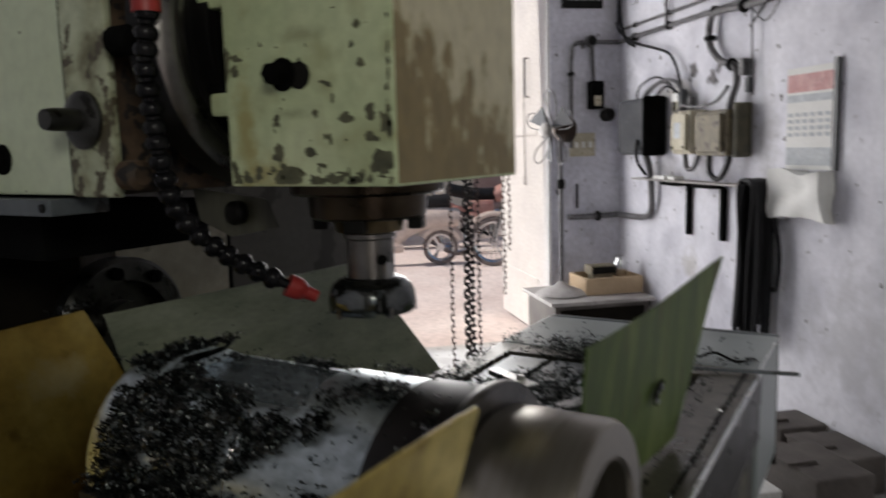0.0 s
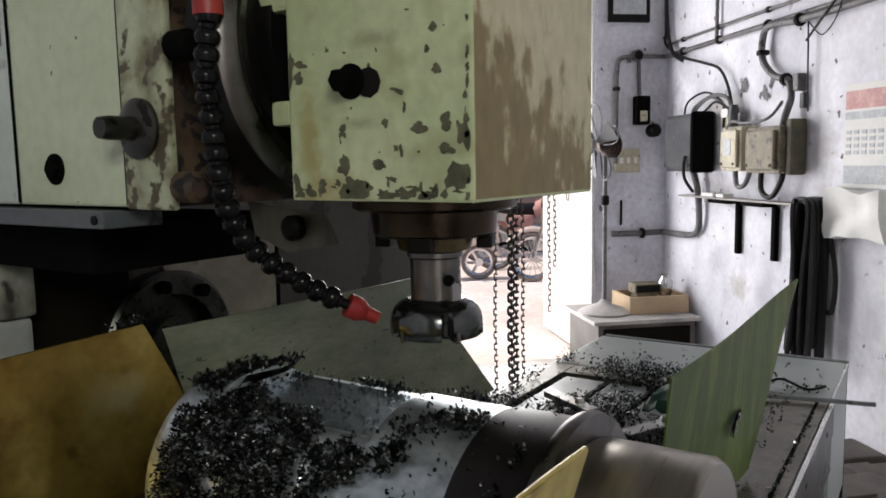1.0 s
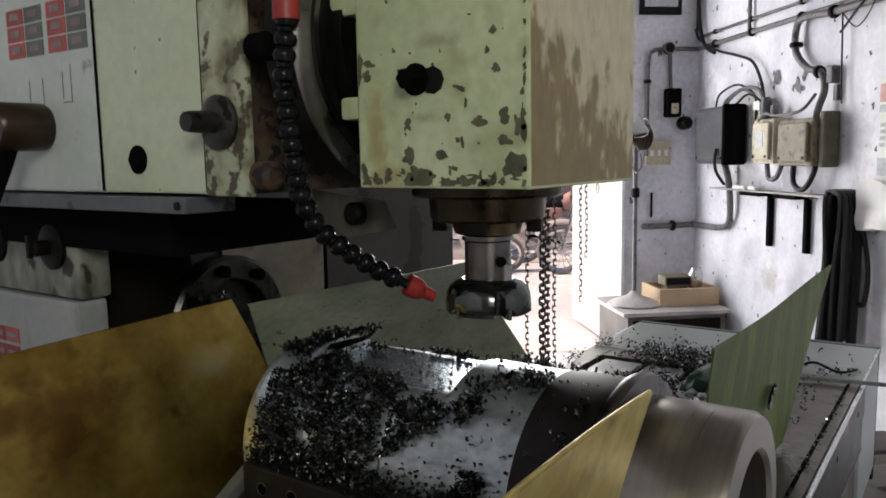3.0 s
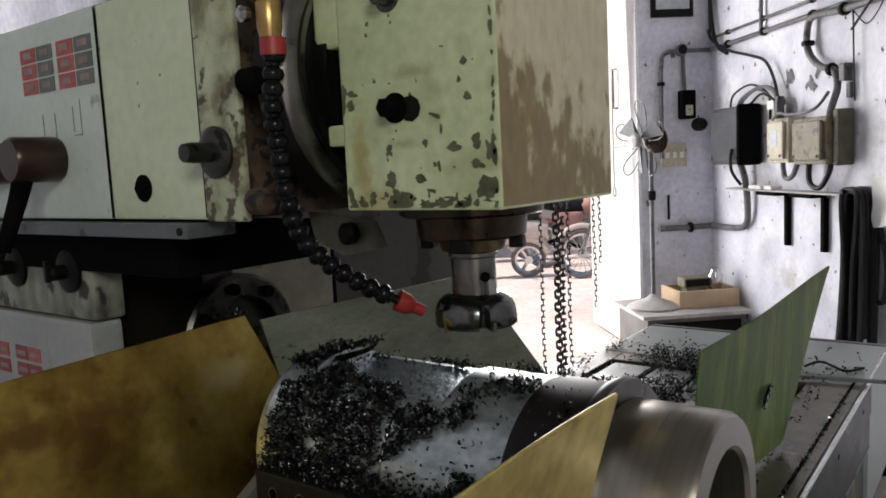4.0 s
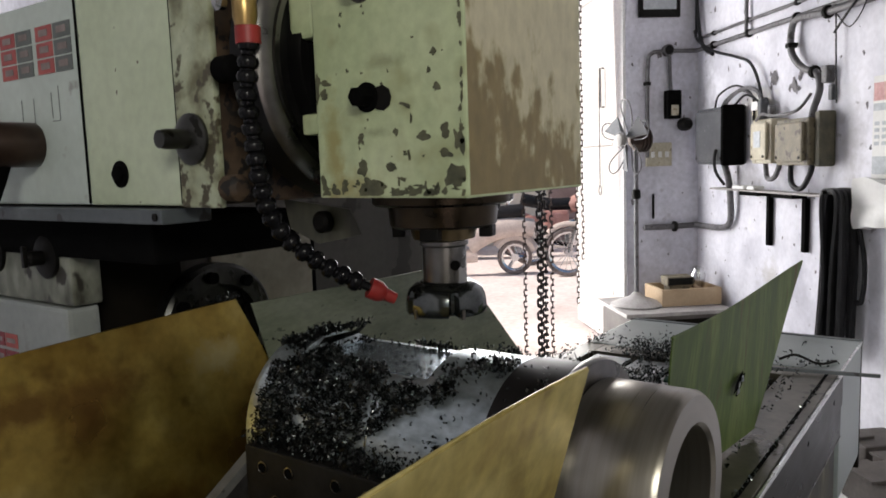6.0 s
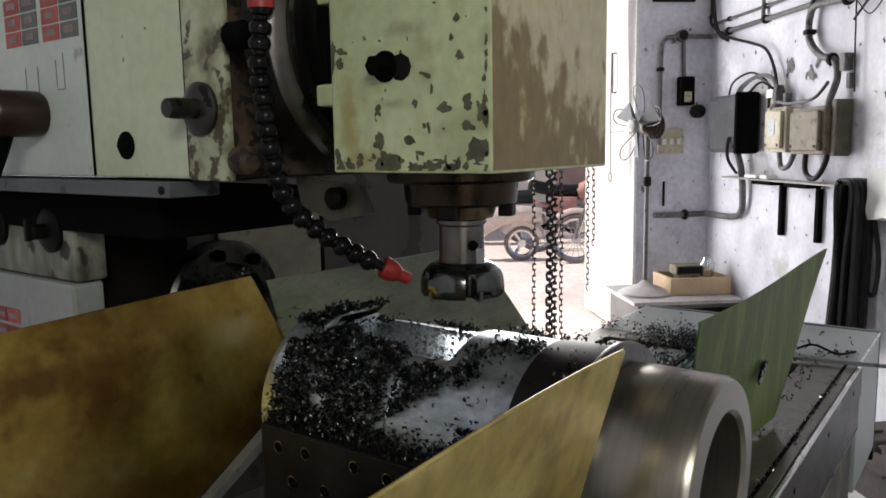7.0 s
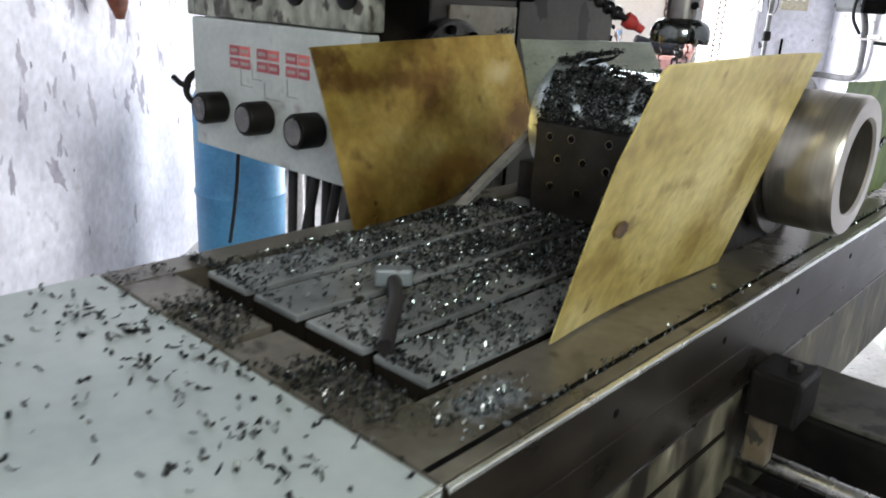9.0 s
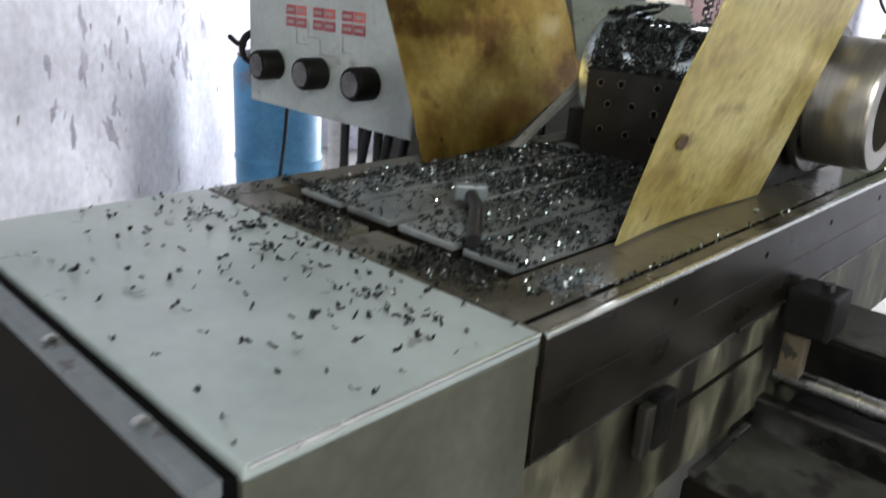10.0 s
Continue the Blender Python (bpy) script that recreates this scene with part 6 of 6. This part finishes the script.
def build_bench():
    # low cupboard in the corner by the door
    b = thing("low_cupboard", "low dark cupboard with a pale worn top", "cupboard")
    part("carcass", box((1.90, -0.58, 0.0), (2.54, -0.03, 0.415), 0.005, DOOR), M["bench"], b)
    part("top", box((1.86, -0.62, 0.416), (2.56, -0.02, 0.44), 0.004, DOOR), M["bench_top"], b, "pale worn worktop")
    part("cupboard_door", box((1.93, -0.594, 0.04), (2.50, -0.5805, 0.385), 0.003, DOOR), M["column_dark"], b)
    fan = thing("pedestal_fan", "rusty wire-guard fan on a round base", "fan")
    bx, oy = 2.03, 0.34
    part("base", lathe([(0.17, 0.441), (0.17, 0.452), (0.12, 0.475), (0.05, 0.50), (0.02, 0.53)], DOOR @ at(bx, -oy, 0), 32), M["bench_top"], fan, smooth=True)
    part("pole", lathe([(0.014, 0.5), (0.014, 1.48)], DOOR @ at(bx, -oy, 0), 14), M["pipe"], fan, smooth=True)
    part("pole_clamp", lathe([(0.025, 1.14), (0.028, 1.16), (0.025, 1.20)], DOOR @ at(bx, -oy, 0), 14), M["dark_iron"], fan, smooth=True)
    axis = (N_W * -0.85 - U_W * 0.25).normalized()
    q = axis.to_track_quat("Z", "Y").to_matrix().to_4x4()
    c = on_door(bx, oy, 1.52)
    motor = part("motor", lathe([(0.03, -0.10), (0.07, -0.08), (0.075, 0.0), (0.05, 0.03), (0.02, 0.05)], at(*c, q), 20), M["copper"], fan, "rusty brown motor housing", smooth=True)
    for r, z in ((0.05, 0.02), (0.05, 0.12)):
        cage = bmesh.new()
        add_tube(cage, [at(*c, q) @ Vector((r * math.cos(a), r * math.sin(a), z)) for a in np.linspace(0, 2 * math.pi, 25)], 0.0035, 5)
        part("guard_ring", cage, M["pipe"], fan)
    for k in range(5):
        a = 2 * math.pi * k / 5 + 0.3
        cage = bmesh.new()
        loop = [(0.05, -0.30, 0.02), (0.13, -0.30, 0.03), (0.21, -0.24, 0.05), (0.25, -0.10, 0.06), (0.25, 0.10, 0.06), (0.21, 0.24, 0.05), (0.13, 0.30, 0.03), (0.05, 0.30, 0.02)]
        add_tube(cage, smooth_path([at(*c, q) @ Vector((r * math.cos(a + s), r * math.sin(a + s), z + 0.03)) for r, s, z in loop], 4), 0.0042, 5)
        part("guard_wire", cage, M["pipe"], fan, "bent petal of guard wire")
    part("hub_cap", lathe([(0.045, 0.10), (0.040, 0.135), (0.02, 0.145)], at(*c, q), 20), M["bench_top"], fan, "pale round hub cap", smooth=True)
    for z in (-0.07, -0.045, -0.02):
        part("motor_fin", lathe([(0.082, z), (0.084, z + 0.006), (0.082, z + 0.012)], at(*c, q), 20), M["copper"], motor, smooth=True)
    for k in range(3):
        a = 2 * math.pi * k / 3 + 0.5
        bl = bmesh.new()
        add_plate(bl, [at(*c, q) @ Vector((r * math.cos(a + s), r * math.sin(a + s), z)) for r, s, z in ((0.03, -0.3, 0.06), (0.2, -0.35, 0.05), (0.21, 0.25, 0.10), (0.03, 0.3, 0.09))], 0.002)
        part("blade", bl, M["meter_grey"], motor)
    bx2 = thing("wooden_box", "open pale wooden box with oddments", "box")
    for lo, hi in (((2.16, -0.45, 0.441), (2.56, -0.43, 0.55)), ((2.16, -0.16, 0.441), (2.56, -0.14, 0.55)), ((2.16, -0.4295, 0.441), (2.18, -0.1605, 0.55)), ((2.54, -0.4295, 0.441), (2.56, -0.1605, 0.55)), ((2.181, -0.4295, 0.441), (2.539, -0.1605, 0.453))):
        part("box_board", box(lo, hi, 0.002, DOOR), M["wood"], bx2)
    jar = thing("jar", "small glass jar lying in the box", "jar")
    part("jar_body", lathe([(0.045, 0), (0.05, 0.01), (0.05, 0.09), (0.035, 0.11), (0.035, 0.13)], DOOR @ at(2.46, -0.3, 0.54, Matrix.Rotation(radians(10), 4, "X")), 18), M["chrome"], jar, smooth=True)
    tin = thing("dark_tin", "small brown tin with a dark open side in the box", "tin")
    part("tin_body", box((2.24, -0.34, 0.5535), (2.42, -0.22, 0.615), 0.006, DOOR), M["meter_brown"], tin)
    part("tin_lid", box((2.248, -0.348, 0.561), (2.412, -0.3405, 0.607), 0.003, DOOR), M["dark_iron"], tin)
    part("tin_foot", box((2.26, -0.33, 0.454), (2.40, -0.23, 0.553), 0.004, DOOR), M["meter_brown"], tin)


build_bench()


def build_floor_clutter():
    m = on_meter
    for a, off, w, h, mat, lab in ((2.75, 0.28, 0.30, 0.16, "bench", "dusty brown carton on the floor"), (2.55, 0.55, 0.34, 0.22, "bench", "dark brown wooden crate by the wall"), (3.05, 0.25, 0.22, 0.15, "bench", "dusty brown carton against the wall")):
        t = thing("floor_box", lab, "box", "boxes along the wall")
        part("box_body", box((-a, -off, 0.0), (-a + w, -off + 0.24, h), 0.012, METER), M[mat], t)
        part("box_flap", box((-a + 0.01, -off - 0.02, h + 0.001), (-a + w * 0.6, -off + 0.1, h + 0.012), 0.002, METER), M[mat], t)
    stand = thing("motor_stand", "pale metal plinth beside the machine", "plinth")
    part("plinth_body", box((-2.9, -0.75, 0.0), (-2.4, -0.4, 0.10), 0.008, METER), M["white_paint"], stand)
    part("plinth_plate", box((-2.85, -0.7, 0.101), (-2.6, -0.5, 0.115), 0.003, METER), M["dark_iron"], stand)
    # blue drum, dark post and cables behind the control panel
    drum = thing("blue_drum", "scuffed blue plastic drum behind the control panel", "drum")
    part("drum_body", lathe([(0.18, 0.0), (0.192, 0.02), (0.192, 0.42), (0.199, 0.44), (0.192, 0.46), (0.192, 0.84), (0.17, 0.88)], at(-2.545, 1.456, 0), 44), M["blue"], drum, smooth=True)
    part("drum_lid", lathe([(0.17, 0.881), (0.175, 0.89), (0.15, 0.90)], at(-2.545, 1.456, 0), 44), M["dark_iron"], drum, smooth=True)
    stain(M["blue"], (0.16, 0.13, 0.12), (-2.47, 1.27, 0.80), (0.09, 0.2, 0.05), 0.9, 0.5, 24)
    post = thing("white_pipe", "pale plastic pipe standing beside the drum", "pipe")
    part("pipe_body", lathe([(0.030, 0.0), (0.030, 0.86), (0.026, 0.865)], at(-2.0, 1.35, 0), 20), M["white_paint"], post, smooth=True)
    part("pipe_socket", lathe([(0.036, 0.0), (0.036, 0.06), (0.031, 0.065)], at(-2.0, 1.35, 0), 20), M["white_paint"], post, smooth=True)
    wall_pipe("power_cable", "thin black cable hanging beside the drum", [(-1.62, 0.86, 1.15), (-1.64, 0.88, 0.95), (-1.70, 0.90, 0.7), (-1.78, 0.92, 0.5)], 0.006, M["rubber"], "cable")
    for k, (x0, x1) in enumerate(((-1.19, -1.10), (-1.12, -1.02), (-1.06, -0.96))):
        wall_pipe("power_cable", "black cable hanging under the control panel", [(x0, 0.74, 0.88), (x0 + 0.02, 0.72, 0.70), ((x0 + x1) / 2, 0.70, 0.56 + 0.04 * k), (x1 - 0.02, 0.72, 0.72), (x1, 0.74, 0.88)], 0.012, M["rubber"], "cable")

    bag = bmesh.new()
    c = Vector((-2.49, 0.93, 1.29))
    add_lathe(bag, [(0.012, -0.13), (0.034, -0.09), (0.050, 0.0), (0.050, 0.12), (0.040, 0.26), (0.02, 0.34)], at(*c), 18)
    for v in bag.verts:
        v.co += Vector((noise.noise(v.co * 14), noise.noise(v.co * 14 + Vector((3, 0, 0))), 0)) * 0.03
    tagged(mesh_object("hanging_bag", bag, M["bag_rust"], True), "rust-brown cloth bag hanging by the wall", "bag")
    wall_pipe("bag_cord", "thin cord holding the bag", [c + Vector((0, 0, 0.33)), c + Vector((0, 0, 0.8)), c + Vector((0, 0, 3.49 - c.z))], 0.006, M["rubber"], "cord")


build_floor_clutter()


def build_chains():
    def chain(name, label, x, y, z0, z1, pitch, wire, mat):
        t = thing(name, label, "chain", "hoist chains by the door")
        n = int((z1 - z0) / pitch)
        base = bmesh.new()
        hw, hl = wire * 2.1, pitch * 0.5 + wire
        loop = [Vector((hw * math.cos(a), 0, (hl - hw) * (1 if math.sin(a) >= 0 else -1) + hw * math.sin(a))) for a in np.linspace(0, 2 * math.pi, 13)]
        add_tube(base, loop, wire, 5)
        vs = [v.co.copy() for v in base.verts]
        base.verts.index_update()
        fs = [[v.index for v in f.verts] for f in base.faces]
        base.free()
        allv, allf = [], []
        for k in range(n):
            q = at(x + 0.002 * math.sin(k * 0.3), y, z0 + k * pitch, Matrix.Rotation(radians(45 + 90 * (k % 2) + 4 * math.sin(k)), 4, "Z"))
            b = len(allv)
            allv += [q @ v for v in vs]
            allf += [[b + i for i in f] for f in fs]
        me = bpy.data.meshes.new("chain_run")
        me.from_pydata(allv, [], allf)
        me.materials.append(mat)
        me.shade_smooth()
        ob = new("chain_run", me)
        ob.parent = t
        return t

    chain("hoist_chain", "thin rusty hoist chain hanging by the door", -1.457, 3.076, 0.30, 3.48, 0.026, 0.0032, M["chain"])
    chain("hoist_chain", "heavy black load chain hanging by the door", -1.400, 3.113, 0.25, 3.48, 0.029, 0.0058, M["chain_dark"])
    chain("hoist_chain", "second strand of the heavy black load chain", -1.382, 3.126, 0.262, 3.48, 0.029, 0.0052, M["chain_dark"])
    chain("hoist_chain", "thin rusty hoist chain hanging by the door", -1.355, 3.142, 0.32, 3.48, 0.026, 0.0032, M["chain"])
    chain("hoist_chain", "short rusty chain end hanging by the door", -1.258, 3.205, 0.78, 3.48, 0.024, 0.0027, M["chain"])
    chain("hoist_chain", "short rusty chain end hanging by the door", -1.238, 3.218, 0.98, 3.48, 0.024, 0.0026, M["chain"])
    beam = thing("hoist_beam", "dark steel hoist beam under the ceiling", "beam")
    part("web", box((-1.62, 2.95, 3.481), (-1.05, 3.35, 3.499)), M["dark_iron"], beam)


build_chains()

# ---------------------------------------------------------------- the yard outside


def build_two_wheeler(name, label, base, turn, body_mat, scooter):
    t = thing(name, label, "scooter" if scooter else "motorcycle", "two-wheelers in the yard")
    q = at(*base, Matrix.Rotation(radians(turn), 4, "Z"))
    r, wb = (0.22, 0.62) if scooter else (0.30, 0.66)
    for s in (-1, 1):
        c = q @ at(s * wb, 0, r, Matrix.Rotation(radians(90), 4, "X"))
        prof = [(r - 0.05, -0.035), (r - 0.015, -0.04), (r, -0.015), (r, 0.015), (r - 0.015, 0.04), (r - 0.05, 0.035), (r - 0.05, -0.035)]
        w = part("wheel", lathe(prof, c, 30, caps=False), M["hazed_tyre"], t, "black tyre lightened for the glare outside", smooth=True)
        rim = [(r - 0.075, -0.02), (r - 0.05, -0.03), (r - 0.05, 0.03), (r - 0.075, 0.02), (r - 0.075, -0.02)]
        part("rim", lathe(rim, c, 30, caps=False), M["chrome"], w, smooth=True)
        sp = bmesh.new()
        for k in range(3 if scooter else 18):
            a = 2 * math.pi * k / (3 if scooter else 18)
            add_tube(sp, [c @ Vector((0.02 * math.cos(a), 0.02 * math.sin(a), 0.01)), c @ Vector(((r - 0.06) * math.cos(a), (r - 0.06) * math.sin(a), 0))], 0.022 if scooter else 0.004, 5)
        add_lathe(sp, [(0.05, -0.06), (0.05, 0.06)], c, 14)
        part("spokes", sp, M["chrome"], w)
        fen = bmesh.new()
        a0, a1 = (0.3, 2.6)
        pts = [q @ Vector((s * wb + (r + 0.04) * math.cos(a), 0, r + (r + 0.04) * math.sin(a))) for a in np.linspace(a0, a1, 12)]
        add_tube(fen, pts, 0.035 if not scooter else 0.06, 8)
        part("mudguard", fen, body_mat, t, smooth=True)
    if scooter:
        part("leg_shield", tube([q @ Vector(p) for p in ((-0.42, 0, 0.95), (-0.36, 0, 0.7), (-0.30, 0, 0.4), (-0.1, 0, 0.26), (0.15, 0, 0.26))], 0.09, 12), body_mat, t, smooth=True)
        part("rear_body", tube([q @ Vector(p) for p in ((0.02, 0, 0.42), (0.30, 0, 0.56), (0.62, 0, 0.60), (0.86, 0, 0.58))], lambda u: 0.17 - 0.06 * u, 14), body_mat, t, smooth=True)
        part("seat", tube([q @ Vector(p) for p in ((0.0, 0, 0.72), (0.3, 0, 0.76), (0.75, 0, 0.80))], 0.09, 12), M["rubber"], t, "black seat", smooth=True)
    else:
        part("tank", tube([q @ Vector(p) for p in ((-0.30, 0, 0.82), (-0.10, 0, 0.86), (0.14, 0, 0.78))], lambda u: 0.15 - 0.05 * u, 14), body_mat, t, smooth=True)
        part("seat", tube([q @ Vector(p) for p in ((0.10, 0, 0.82), (0.4, 0, 0.82), (0.78, 0, 0.90))], 0.085, 12), M["rubber"], t, "black seat", smooth=True)
        part("engine", box((-0.22, -0.14, 0.26), (0.18, 0.14, 0.62), 0.03, q), M["chrome"], t)
        part("frame_tube", tube([q @ Vector(p) for p in ((-0.40, 0, 0.92), (-0.30, 0, 0.4), (0.1, 0, 0.25), (0.5, 0, 0.36), (0.66, 0, 0.3))], 0.025, 8), M["black"], t)
        part("exhaust", tube([q @ Vector(p) for p in ((-0.1, -0.16, 0.3), (0.3, -0.18, 0.24), (0.8, -0.18, 0.34))], 0.045, 10), M["chrome"], t, smooth=True)
        part("side_panel", box((0.16, -0.13, 0.5), (0.5, 0.13, 0.74), 0.05, q), body_mat, t)
    part("fork", tube([q @ Vector((-wb, -0.07, r)), q @ Vector((-wb + 0.2, -0.07, 1.0))], 0.022, 8, False), M["chrome"], t)
    part("fork", tube([q @ Vector((-wb, 0.07, r)), q @ Vector((-wb + 0.2, 0.07, 1.0))], 0.022, 8, False), M["chrome"], t)
    part("handlebar", tube([q @ Vector(p) for p in ((-0.30, -0.34, 1.02), (-0.40, -0.2, 1.06), (-0.42, 0, 1.02), (-0.40, 0.2, 1.06), (-0.30, 0.34, 1.02))], 0.016, 8), M["black"], t)
    part("headlight", lathe([(0.03, -0.06), (0.08, -0.02), (0.085, 0.03), (0.06, 0.045)], q @ at(-0.50, 0, 0.94, Matrix.Rotation(radians(-90), 4, "Y")), 18), M["chrome"], t, smooth=True)
    part("mirror", lathe([(0.045, 0), (0.045, 0.012)], q @ at(-0.36, -0.3, 1.22, AX_X), 12), M["black"], t)
    part("mirror_stem", tube([q @ Vector((-0.37, -0.28, 1.05)), q @ Vector((-0.36, -0.3, 1.2))], 0.006, 5, False), M["black"], t)


build_two_wheeler("scooter", "pinkish grey scooter parked in the yard, paled for the glare", (-5.10, 7.92, -0.02), 36, M["bike_pink"], True)
build_two_wheeler("motorcycle", "motorcycle with bright wheels parked in the yard", (-3.38, 8.79, -0.02), 36, M["bike_pink"], False)
build_two_wheeler("motorcycle", "red motorcycle parked behind the others", (-4.3, 9.5, -0.02), 220, M["bike_red"], False)
build_two_wheeler("motorcycle", "red motorcycle parked behind the others", (-5.9, 9.3, -0.02), 215, M["bike_red"], False)


def build_facade():
    h = thing("yard_building", "cream two-storey building across the yard", "building")
    q = at(*(U_W * 12.5), ROOM_M)
    part("wall", box((-9, 0, -0.02), (9, 0.4, 7.0), 0, q), M["facade"], h)
    part("roof", box((-9.3, -0.5, 7.001), (9.3, 0.6, 7.15), 0, q), M["ceiling"], h)
    for k in (0, 1, 2, 4, 5):
        x = -8.2 + k * 2.9
        s = part("shutter", box((x, -0.03, 0.02), (x + 2.2, -0.002, 2.0), 0, q), M["shutter"], h, "brown roller shutter")
        for j in range(9):
            part("slat", box((x, -0.05, 0.1 + j * 0.21), (x + 2.2, -0.031, 0.13 + j * 0.21), 0, q), M["shutter"], s)
    part("canopy", box((-9, -1.1, 2.5), (9, -0.001, 2.6), 0, q), M["facade"], h)


build_facade()

# ---------------------------------------------------------------- feed of the table


def motions():
    feed = [(0.0, -0.1235), (1.0, -0.1098), (2.0, -0.0962), (3.0, -0.0825), (4.0, -0.0690), (5.0, -0.0555), (6.0, -0.0420), (7.0, -0.0285), (8.0, -0.0145), (8.5, -0.0075), (9.0, 0.0), (9.5, 0.0035), (10.0, 0.0052)]
    for ob in MOVING:
        walk(ob, [(t, pose(0, s, 0)) for t, s in feed])


motions()
